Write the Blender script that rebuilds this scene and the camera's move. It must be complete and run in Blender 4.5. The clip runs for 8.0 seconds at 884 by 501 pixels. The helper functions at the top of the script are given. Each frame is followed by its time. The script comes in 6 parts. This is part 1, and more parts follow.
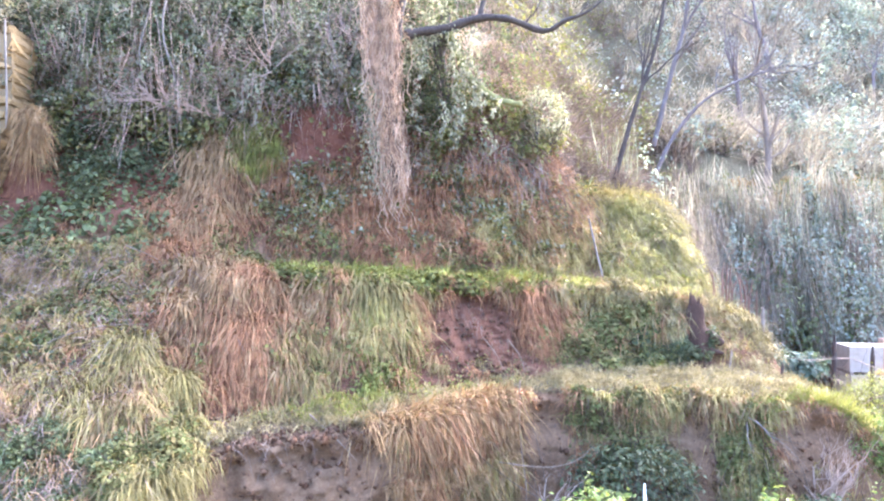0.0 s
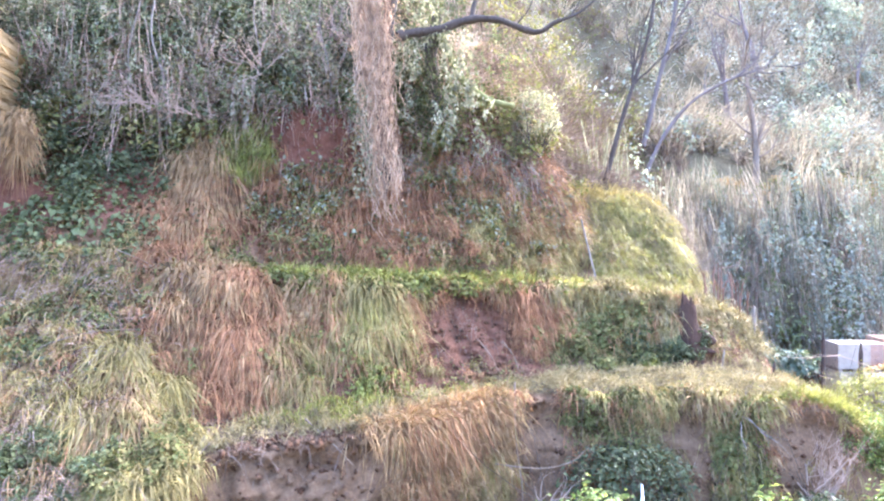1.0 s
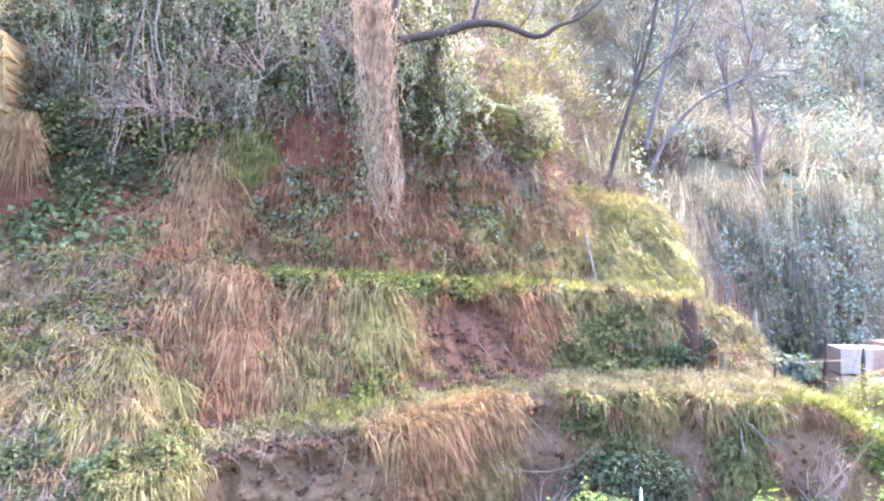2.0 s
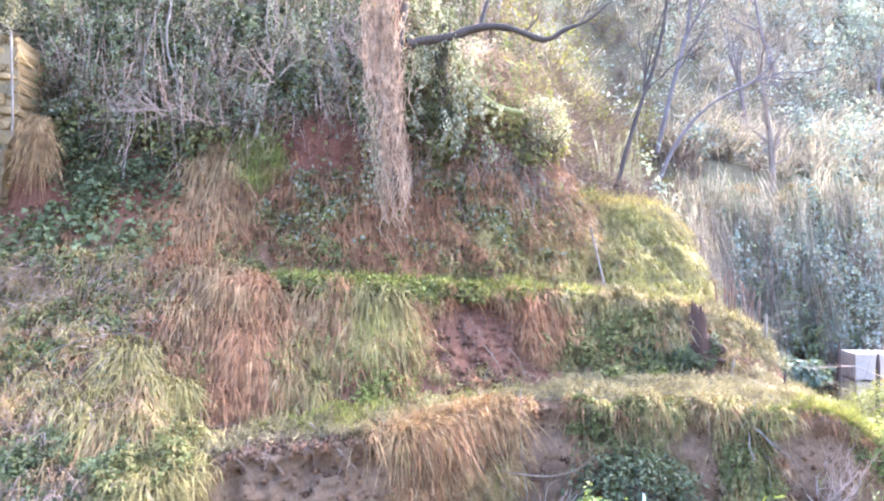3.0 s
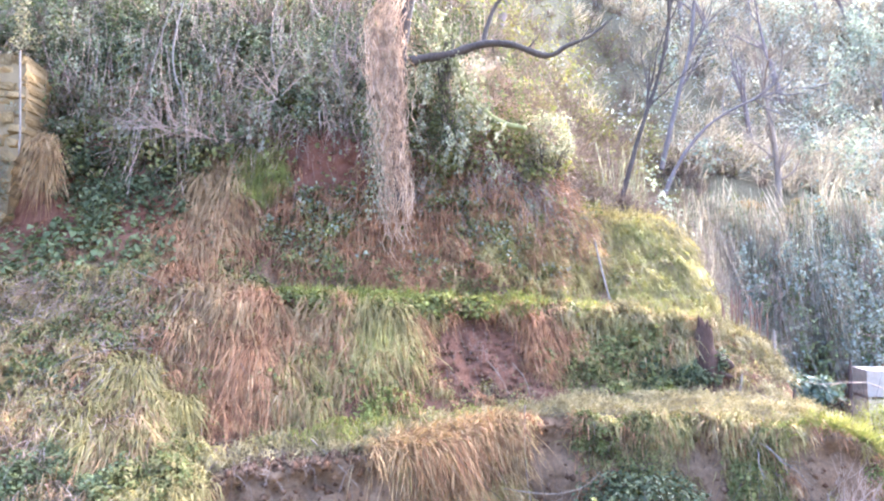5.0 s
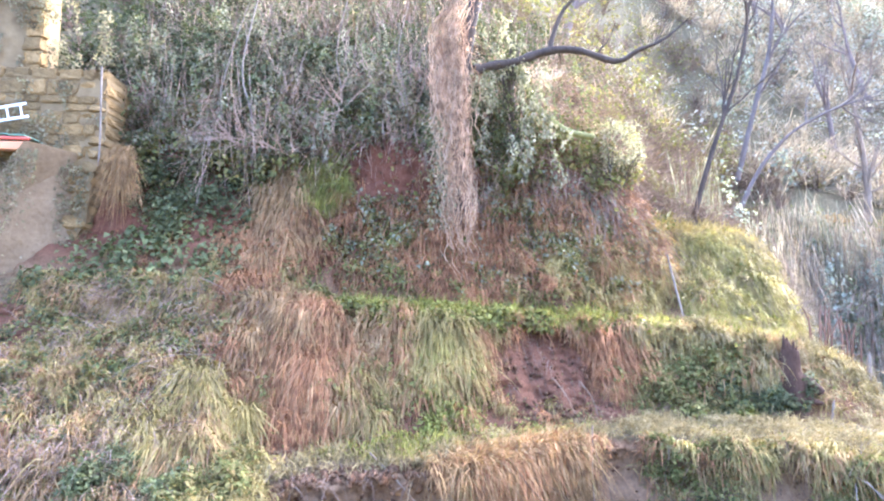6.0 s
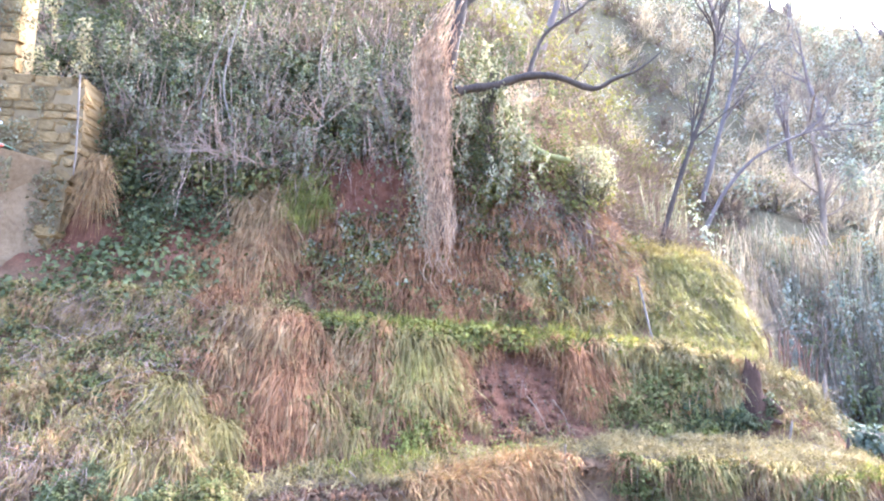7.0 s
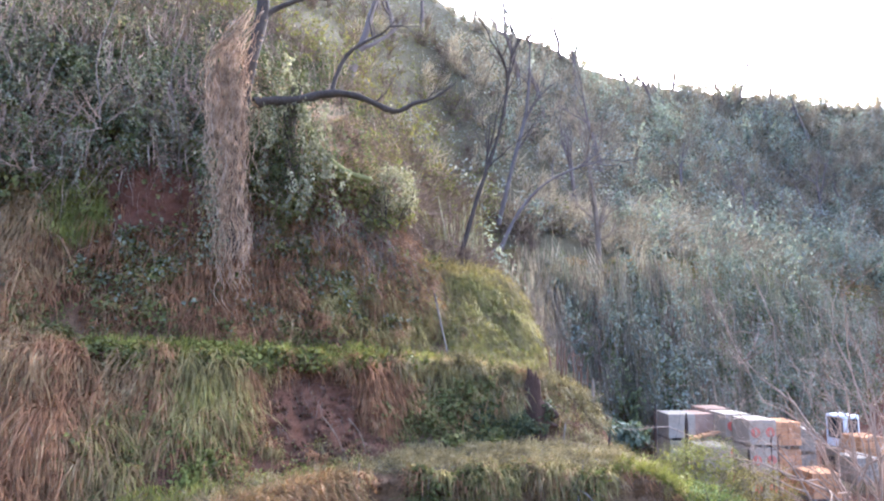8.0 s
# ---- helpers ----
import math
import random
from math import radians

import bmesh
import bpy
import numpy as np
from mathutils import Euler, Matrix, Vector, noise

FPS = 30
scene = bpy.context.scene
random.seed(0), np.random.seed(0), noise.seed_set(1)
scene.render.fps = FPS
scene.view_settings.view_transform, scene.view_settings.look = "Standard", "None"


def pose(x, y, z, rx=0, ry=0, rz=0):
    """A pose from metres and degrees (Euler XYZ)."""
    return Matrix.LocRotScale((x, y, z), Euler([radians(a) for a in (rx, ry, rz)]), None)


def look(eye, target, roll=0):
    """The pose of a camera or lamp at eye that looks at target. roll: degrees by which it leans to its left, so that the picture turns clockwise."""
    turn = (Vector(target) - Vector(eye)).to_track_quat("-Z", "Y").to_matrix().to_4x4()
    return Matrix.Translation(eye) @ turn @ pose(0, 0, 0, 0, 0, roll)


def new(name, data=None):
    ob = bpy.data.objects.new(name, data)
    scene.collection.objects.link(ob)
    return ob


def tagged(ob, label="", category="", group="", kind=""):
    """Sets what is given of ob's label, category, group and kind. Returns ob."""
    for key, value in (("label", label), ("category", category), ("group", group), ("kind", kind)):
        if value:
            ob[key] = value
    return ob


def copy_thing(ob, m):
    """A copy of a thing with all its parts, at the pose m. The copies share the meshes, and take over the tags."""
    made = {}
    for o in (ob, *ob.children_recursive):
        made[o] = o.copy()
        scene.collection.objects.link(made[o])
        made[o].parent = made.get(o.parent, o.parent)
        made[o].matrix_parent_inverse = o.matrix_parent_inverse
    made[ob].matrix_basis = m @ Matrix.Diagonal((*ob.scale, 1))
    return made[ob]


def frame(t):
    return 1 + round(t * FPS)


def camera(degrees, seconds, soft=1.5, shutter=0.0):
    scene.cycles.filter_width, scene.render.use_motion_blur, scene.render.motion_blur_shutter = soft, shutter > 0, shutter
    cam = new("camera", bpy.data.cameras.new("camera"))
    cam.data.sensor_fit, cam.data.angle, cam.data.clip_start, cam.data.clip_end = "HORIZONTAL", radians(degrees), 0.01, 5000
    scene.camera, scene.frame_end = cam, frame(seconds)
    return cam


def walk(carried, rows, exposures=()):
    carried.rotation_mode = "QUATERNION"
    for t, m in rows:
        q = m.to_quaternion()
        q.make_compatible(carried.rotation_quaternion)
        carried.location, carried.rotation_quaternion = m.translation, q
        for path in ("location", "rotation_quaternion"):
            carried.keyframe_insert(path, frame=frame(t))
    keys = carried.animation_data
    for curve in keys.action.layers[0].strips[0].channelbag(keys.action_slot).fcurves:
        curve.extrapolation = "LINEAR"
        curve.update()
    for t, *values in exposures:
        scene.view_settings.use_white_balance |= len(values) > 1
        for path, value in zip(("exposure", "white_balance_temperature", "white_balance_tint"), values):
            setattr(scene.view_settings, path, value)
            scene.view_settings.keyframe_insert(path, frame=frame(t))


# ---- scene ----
LENS = 72.20
PATH = [
    (0.0, pose(-0.016, -0.023, 2.367, 90.155, 0.126, -0.051)),
    (0.5, pose(-0.054, -0.018, 2.358, 90.186, 0.686, -0.674)),
    (1.0, pose(-0.097, -0.001, 2.393, 90.186, 0.554, -1.062)),
    (1.5, pose(-0.105, -0.016, 2.395, 90.294, 0.431, -1.203)),
    (3.0, pose(0.068, -0.055, 2.414, 90.702, 0.217, 0.473)),
    (3.5, pose(0.060, -0.055, 2.387, 90.858, 0.098, 0.284)),
    (4.0, pose(0.067, -0.058, 2.368, 92.028, 0.276, 0.437)),
    (5.3, pose(0.216, 0.037, 2.306, 92.825, 0.486, 1.883)),
    (5.5, pose(0.309, 0.178, 2.218, 93.500, 0.375, 3.312)),
    (6.0, pose(0.073, 0.282, 2.265, 93.962, -0.531, 6.759)),
    (6.5, pose(0.036, 0.243, 2.346, 94.012, -0.993, 6.388)),
    (7.0, pose(-0.136, 0.047, 2.473, 94.659, -1.598, 3.559)),
    (7.2, pose(-0.243, 0.108, 2.500, 95.050, -1.780, 2.722)),
    (7.5, pose(-0.401, 0.165, 2.675, 96.143, -1.709, -3.562)),
    (7.7, pose(-0.165, 0.168, 2.540, 96.400, -0.766, -8.001)),
    (8.0, pose(0.222, 0.061, 2.462, 96.737, -0.419, -13.503)),
]
cam = camera(LENS, 8.0, soft=2.15)
walk(cam, PATH, exposures=((0.0, 4.98, 4990, 14), (6.9, 4.95, 5020, 14), (7.5, 4.45, 5000, 13), (8.0, 3.78, 4950, 12)))

# ---- world, sun ----
SUN_AZ, SUN_EL = 33.0, 33.0
world = bpy.data.worlds.new("sky")
scene.world = world
world.use_nodes = True
wn = world.node_tree
sky = wn.nodes.new("ShaderNodeTexSky")
sky.sky_type, sky.sun_disc = "NISHITA", False
sky.sun_elevation, sky.sun_rotation = radians(SUN_EL), radians(SUN_AZ)
sky.air_density, sky.dust_density, sky.ozone_density = 0.5, 7.0, 0.3
wn.links.new(sky.outputs[0], wn.nodes["Background"].inputs[0])
wn.nodes["Background"].inputs[1].default_value = 0.15
sun = new("sun", bpy.data.lights.new("sun", "SUN"))
sun.data.energy, sun.data.angle, sun.data.color = 0.2, radians(6.0), (1.0, 0.93, 0.82)
az, el = radians(SUN_AZ), radians(SUN_EL)
SUN_WAY = Vector((math.sin(az) * math.cos(el), math.cos(az) * math.cos(el), math.sin(el)))
sun.matrix_world = look(SUN_WAY * 50, (0, 0, 0))

rng = np.random.default_rng(7)


# ---- small mathematics ----
def hash01(ix, iy, iz):
    h = (ix * 374761393 + iy * 668265263 + iz * 1274126177).astype(np.int64) & 0x7FFFFFFF
    h = ((h ^ (h >> 13)) * 1103515245) & 0x7FFFFFFF
    return ((h ^ (h >> 16)) & 0xFFFF) / 65535.0


def value_noise(p):
    """Smooth noise in -1..1 at the points p (N, 3)."""
    i = np.floor(p).astype(np.int64)
    f = p - i
    f = f * f * (3 - 2 * f)
    out = 0.0
    for dx in (0, 1):
        for dy in (0, 1):
            for dz in (0, 1):
                w = (f[:, 0] if dx else 1 - f[:, 0]) * (f[:, 1] if dy else 1 - f[:, 1]) * (f[:, 2] if dz else 1 - f[:, 2])
                out = out + w * hash01(i[:, 0] + dx, i[:, 1] + dy, i[:, 2] + dz)
    return out * 2 - 1


def fbm(p, size, octaves=3):
    p = np.asarray(p, float) / size
    out, amp = 0.0, 1.0
    for k in range(octaves):
        out = out + amp * value_noise(p + 17.3 * k)
        p, amp = p * 2.03, amp * 0.5
    return out / 1.6


def unit(v):
    return v / (np.linalg.norm(v, axis=-1, keepdims=True) + 1e-9)


def smooth(a, b, x):
    t = np.clip((x - a) / (b - a), 0, 1)
    return t * t * (3 - 2 * t)


# ---- the lie of the land: lines that run along the terraces ----
XS = (-30, -12, -6, -4.2, -3.2, -1, 1.3, 3.5, 5.3, 5.95, 6.6, 7.1, 8, 10, 14, 40)
LINES = {
    "lip_y":   (6.8, 6.8, 7.0, 7.4, 8.3, 9.1, 10.5, 10.4, 10.1, 10.2, 10.3, 10.4, 10.6, 10.8, 10.8, 10.8),
    "lip_z":   (-1.1, -1.1, -1.0, -0.6, -0.2, -0.1, 0.0, 0.0, 0.0, -0.1, -0.15, -0.45, -1.3, -2.6, -3.1, -3.1),
    "in_y":    (8.2, 8.2, 8.4, 8.8, 9.3, 10.0, 11.2, 11.9, 12.0, 12.15, 12.3, 12.4, 12.6, 13.5, 15.0, 15.0),
    "in_z":    (0.2, 0.2, 0.2, 0.0, -0.1, 0.0, 0.03, 0.03, 0.03, 0.0, -0.05, -0.2, -1.1, -2.6, -3.1, -3.1),
    "top_y":   (10.4, 10.4, 10.4, 10.6, 10.6, 10.9, 11.9, 12.5, 12.7, 12.95, 13.2, 13.4, 14.0, 15.0, 17.0, 17.0),
    "top_z":   (2.0, 2.0, 2.0, 2.0, 2.0, 1.8, 1.7, 1.6, 1.25, 1.15, 1.0, 0.6, -1.0, -2.6, -3.1, -3.1),
    "back_y":  (10.9, 10.9, 11.0, 11.3, 11.7, 12.0, 12.7, 13.4, 13.4, 13.65, 14.0, 14.3, 15.5, 17.0, 19.0, 19.0),
    "back_z":  (2.5, 2.5, 2.5, 2.3, 2.1, 1.9, 1.8, 1.7, 1.35, 1.25, 1.0, 0.5, -1.0, -2.6, -3.1, -3.1),
    "high_y":  (12.6, 12.6, 12.8, 13.1, 13.2, 13.3, 13.6, 15.0, 15.5, 15.6, 15.8, 16.5, 20.0, 21.0, 21.8, 33.0),
    "high_z":  (5.0, 5.0, 5.2, 5.3, 5.4, 5.4, 5.2, 3.6, 3.7, 3.35, 1.4, 0.6, -0.8, -2.4, -3.0, -3.0),
    "brow_y":  (14.5, 14.5, 14.6, 14.8, 15.0, 15.0, 15.5, 17.5, 19.0, 18.8, 21.0, 21.3, 22.5, 23.0, 23.7, 35.0),
    "brow_z":  (8.5, 8.5, 8.5, 8.2, 8.0, 8.0, 7.5, 5.0, 4.3, 4.1, 3.4, 3.4, 3.7, 4.2, 4.6, 5.0),
    "hill_y":  (24.0, 24.0, 24.0, 24.0, 24.0, 24.0, 24.0, 25.0, 26.0, 26.5, 27.0, 27.3, 28.0, 28.0, 29.0, 38.0),
    "hill_z":  (16.0, 16.0, 15.5, 15.0, 14.5, 14.0, 12.5, 10.5, 9.5, 9.3, 9.0, 8.8, 8.5, 8.2, 7.8, 8.0),
}
EDGES = ("lip", "in", "top", "back", "high", "brow", "hill")


def along(key, x):
    """One of the lines, rounded at its corners."""
    v = LINES[key]
    return sum(np.interp(x + d, XS, v) for d in (-0.45, -0.22, 0.0, 0.22, 0.45)) / 5


def profile(x):
    """The cut through the land at each x: (N, 13) y and z, from the yard in front up to the far crest."""
    x = np.asarray(x, float)
    c = {k: along(k, x) for k in LINES}
    one = np.ones_like(x)
    base_z = np.minimum(-3.0, c["lip_z"] - 0.05)
    crest = np.interp(x, (-200, -20, 5, 14, 30, 52, 300), (44, 42, 33, 28, 24, 24.5, 20))
    ys = [-300 * one, -2 * one, c["lip_y"] - 0.75, c["lip_y"] - 0.12, c["lip_y"] + 0.06]
    zs = [-3.15 * one, -3.1 * one, base_z, c["lip_z"] - 0.16, c["lip_z"]]
    for k in EDGES[1:]:
        ys.append(c[k + "_y"])
        zs.append(c[k + "_z"])
    ys += [47 * one, 130 * one, 600 * one]
    zs += [crest, crest * 0.8, crest * 0.5]
    return np.stack(ys, 1), np.stack(zs, 1)


# s counts along the cut: 2 bank foot, 3.5 path edge, 5 path back, 6 terrace edge, 7 terrace back, 8 bank top, 9 brow, 10 hill
def raw(x, s):
    ys, zs = profile(x)
    n = ys.shape[1]
    s = np.clip(s, 0, n - 1 - 1e-6)
    i = s.astype(int)
    f = s - i
    r = np.arange(len(x))
    y = ys[r, i] * (1 - f) + ys[r, i + 1] * f
    z = zs[r, i] * (1 - f) + zs[r, i + 1] * f
    # bellied banks: each steep face hollows a little towards its foot
    steep = np.isin(i, (2, 5, 7)) * 1.0
    y = y + steep * 0.16 * np.sin(f * math.pi)
    # the sod hangs over an undercut below the path edge and the terrace edge
    y = y + np.isin(i, (2, 5)) * 0.2 * np.exp(-((f - 0.87) / 0.08) ** 2)
    y = y + (i == 5) * 0.22 * np.exp(-((np.asarray(x, float) - 0.6) / 1.0) ** 2) * np.exp(-((f - 0.8) / 0.14) ** 2)
    return np.stack([np.asarray(x, float), y, z], 1)


def surf(x, s):
    x, s = np.asarray(x, float), np.asarray(s, float)
    p = raw(x, s)
    near = smooth(1.4, 2.2, s) * (1 - smooth(10.0, 11.0, s))
    flat = ((s > 4) & (s < 5)) * 0.6
    n1 = fbm(p * (1, 1, 0.8), 1.3, 3)
    n2 = fbm(p * (1.2, 1, 0.55) + 40, 0.33, 3)
    n4 = fbm(p * (1, 0.6, 0.9) + 62, 0.6, 2)
    n3 = 1 - 2 * np.abs(fbm(p * (1, 1, 1.6) + 80, 0.16, 2))
    p[:, 1] -= near * (1 - flat) * (0.24 * n1 + 0.15 * n4 + 0.10 * n2 + 0.07 * n3)
    lumps = smooth(3.0, 3.6, x) * (1 - smooth(6.2, 6.8, x)) * smooth(6.9, 7.2, s) * (1 - smooth(8.1, 8.5, s))
    p[:, 1] -= lumps * 0.16 * fbm(p * (0.6, 1, 1.5) + 33, 0.32, 2)
    p[:, 2] += near * (0.05 * n1 + 0.03 * n2) + (1 - near) * 0.05 * n1
    torn = np.exp(-((x - 0.6 + 0.5 * (s - 5.6)) / 1.0) ** 4) * np.exp(-((s - 5.55) / 0.45) ** 4)
    torn = np.maximum(torn, np.exp(-((x + 2.0) / 1.2) ** 4) * np.exp(-((s - 3.0) / 0.9) ** 4))
    p[:, 1] -= torn * (0.16 * fbm(p * (1.0, 1, 0.8) + (0.6 * p[:, 2:] * (1, 0, 0)) + 51, 0.28, 3) + 0.06 * n3)
    far = smooth(9.0, 11.0, s)
    p[:, 2] += far * 1.2 * fbm(p, 9.0, 3)
    return p


def surf_normal(x, s, e=0.05):
    x, s = np.asarray(x, float), np.asarray(s, float)
    du = surf(x + e, s) - surf(x - e, s)
    dv = surf(x, s + e) - surf(x, s - e)
    return unit(np.cross(du, dv))


# ---- meshes ----
def mesh_np(name, verts, tris=None, quads=None, smooth_faces=False):
    me = bpy.data.meshes.new(name)
    verts = np.asarray(verts, np.float32)
    tris = np.zeros((0, 3), int) if tris is None else np.asarray(tris)
    quads = np.zeros((0, 4), int) if quads is None else np.asarray(quads)
    me.vertices.add(len(verts))
    me.vertices.foreach_set("co", verts.ravel())
    loops = np.concatenate([tris.ravel(), quads.ravel()]).astype(np.int32)
    me.loops.add(len(loops))
    me.loops.foreach_set("vertex_index", loops)
    starts = np.concatenate([np.arange(len(tris)) * 3, len(tris) * 3 + np.arange(len(quads)) * 4]).astype(np.int32)
    me.polygons.add(len(starts))
    me.polygons.foreach_set("loop_start", starts)
    me.update(calc_edges=True)
    if smooth_faces:
        me.polygons.foreach_set("use_smooth", np.ones(len(starts), bool))
    return me


def blades(root, way, length, width, droop, side=None, curl=0.22):
    """Tapered strips of grass that leave root along way and bend down. 5 triangles each."""
    n = len(root)
    ts = np.array((0.0, 0.38, 0.74, 1.0))
    length, width, droop = (np.broadcast_to(np.asarray(a, float), (n,)) for a in (length, width, droop))
    side = unit(np.cross(way, rng.normal(size=(n, 3)))) if side is None else side
    bow = rng.normal(size=(n, 3)) * (length * curl)[:, None]
    mids = [root + way * (length * t)[:, None] + bow * (t * t) + np.array((0, 0, -1.0)) * (droop * length * t * t)[:, None] for t in ts]
    v = np.zeros((n, 7, 3))
    for k, w in ((0, 0.8), (1, 1.0), (2, 0.7)):
        v[:, 2 * k] = mids[k] - side * (width * w / 2)[:, None]
        v[:, 2 * k + 1] = mids[k] + side * (width * w / 2)[:, None]
    v[:, 6] = mids[3]
    b = np.arange(n)[:, None] * 7
    quads = np.concatenate([b + (0, 1, 3, 2), b + (2, 3, 5, 4)])
    return v.reshape(-1, 3), b + (4, 5, 6), quads


def leaves(at, normal, tip, length, width, fold=0.25):
    """Leaf blades folded along the midrib, 4 triangles each, pointed at both ends."""
    n = len(at)
    length, width = (np.broadcast_to(np.asarray(a, float), (n,))[:, None] for a in (length, width))
    tip = unit(tip - normal * (tip * normal).sum(1, keepdims=True))
    side = np.cross(normal, tip)
    v = np.zeros((n, 6, 3))
    v[:, 0] = at
    v[:, 1] = at + tip * length * 0.42 - side * width / 2 + normal * width * fold
    v[:, 2] = at + tip * length * 0.42 + side * width / 2 + normal * width * fold
    v[:, 3] = at + tip * length - normal * length * 0.12
    v[:, 4] = at + tip * length * 0.5
    b = np.arange(n)[:, None] * 6
    tris = np.concatenate([b + (0, 4, 1), b + (0, 2, 4), b + (1, 4, 3), b + (4, 2, 3)])
    v[:, 5] = v[:, 4]
    return v.reshape(-1, 3), tris, None


def tubes(paths, radii, sides=5):
    """Round tapered tubes along many paths: paths is a list of (K, 3), radii a list of (K,)."""
    vs, qs, base = [], [], 0
    ang = np.arange(sides) * 2 * math.pi / sides
    for p, r in zip(paths, radii):
        p, r = np.asarray(p, float), np.asarray(r, float)
        k = len(p)
        d = unit(np.gradient(p, axis=0))
        ref = np.array((0.31, 0.17, 0.93)) if abs(d[0, 2]) < 0.9 else np.array((0.95, 0.2, 0.1))
        a = unit(np.cross(d, ref))
        c = np.cross(d, a)
        ring = p[:, None] + r[:, None, None] * (np.cos(ang)[None, :, None] * a[:, None] + np.sin(ang)[None, :, None] * c[:, None])
        vs.append(ring.reshape(-1, 3))
        i = np.arange(k - 1)[:, None] * sides
        j = np.arange(sides)[None]
        jn = (j + 1) % sides
        qs.append((base + np.stack([i + j, i + jn, i + sides + jn, i + sides + j], -1)).reshape(-1, 4))
        base += k * sides
    return np.concatenate(vs), None, np.concatenate(qs)


def merge(*packs):
    vs, ts, qs, base = [], [], [], 0
    for v, t, q in packs:
        vs.append(v)
        if t is not None:
            ts.append(np.asarray(t) + base)
        if q is not None:
            qs.append(np.asarray(q) + base)
        base += len(v)
    return np.concatenate(vs), np.concatenate(ts) if ts else None, np.concatenate(qs) if qs else None


def solid(name, pack, material, parent=None, label="", smooth_faces=False):
    me = mesh_np(name, *pack, smooth_faces=smooth_faces)
    me.materials.append(material)
    ob = new(name, me)
    if parent is not None:
        ob.parent = parent
    if label:
        ob["label"] = label
    return ob


def part(name, bm, material, parent=None, label=""):
    me = bpy.data.meshes.new(name)
    bm.to_mesh(me)
    bm.free()
    me.materials.append(material)
    ob = new(name, me)
    if parent is not None:
        ob.parent = parent
    if label:
        ob["label"] = label
    return ob


# ---- materials ----
def ramp(nt, fac, stops):
    r = nt.nodes.new("ShaderNodeValToRGB")
    while len(r.color_ramp.elements) < len(stops):
        r.color_ramp.elements.new(0.5)
    for e, (pos, col) in zip(r.color_ramp.elements, stops):
        e.position, e.color = pos, (*col, 1)
    nt.links.new(fac, r.inputs[0])
    return r.outputs[0]


def tex(nt, scale, detail=5.0, rough=0.6, coords="Object", stretch=(1, 1, 1)):
    tc = nt.nodes.new("ShaderNodeTexCoord")
    mp = nt.nodes.new("ShaderNodeMapping")
    mp.inputs["Scale"].default_value = stretch
    nt.links.new(tc.outputs[coords], mp.inputs[0])
    n = nt.nodes.new("ShaderNodeTexNoise")
    n.inputs["Scale"].default_value, n.inputs["Detail"].default_value, n.inputs["Roughness"].default_value = scale, detail, rough
    nt.links.new(mp.outputs[0], n.inputs["Vector"])
    return n.outputs["Fac"]


def mix(nt, fac, a, b, mode="MIX"):
    m = nt.nodes.new("ShaderNodeMix")
    m.data_type, m.blend_type = "RGBA", mode
    for val, sock in ((fac, m.inputs[0]), (a, m.inputs[6]), (b, m.inputs[7])):
        if isinstance(val, (int, float)):
            sock.default_value = val
        elif isinstance(val, tuple):
            sock.default_value = (*val, 1)
        else:
            nt.links.new(val, sock)
    return m.outputs[2]


def bump(nt, height, strength, distance=0.02):
    b = nt.nodes.new("ShaderNodeBump")
    b.inputs["Strength"].default_value, b.inputs["Distance"].default_value = strength, distance
    nt.links.new(height, b.inputs["Height"])
    return b.outputs[0]


def material(name, rough=0.8, metal=0.0):
    m = bpy.data.materials.new(name)
    m.use_nodes = True
    bs = m.node_tree.nodes["Principled BSDF"]
    bs.inputs["Roughness"].default_value, bs.inputs["Metallic"].default_value = rough, metal
    bs.inputs["Specular IOR Level"].default_value = 0.08 if rough > 0.7 else 0.5
    return m, m.node_tree, bs


def grainy(name, dark, light, rough=0.85, scale=12.0, bumpy=0.4, stretch=(1, 1, 1), dist=0.02, metal=0.0):
    """A surface with grain and blotches between two colours."""
    m, nt, bs = material(name, rough, metal)
    a = tex(nt, scale, 6, 0.65, stretch=stretch)
    b = tex(nt, scale * 0.13, 3, 0.5)
    mid = tuple((x + y) / 2 for x, y in zip(dark, light))
    col = mix(nt, 0.45, ramp(nt, a, ((0.28, dark), (0.72, light))), ramp(nt, b, ((0.3, dark), (0.5, mid), (0.7, light))))
    nt.links.new(col, bs.inputs["Base Color"])
    nt.links.new(bump(nt, a, bumpy, dist), bs.inputs["Normal"])
    return m


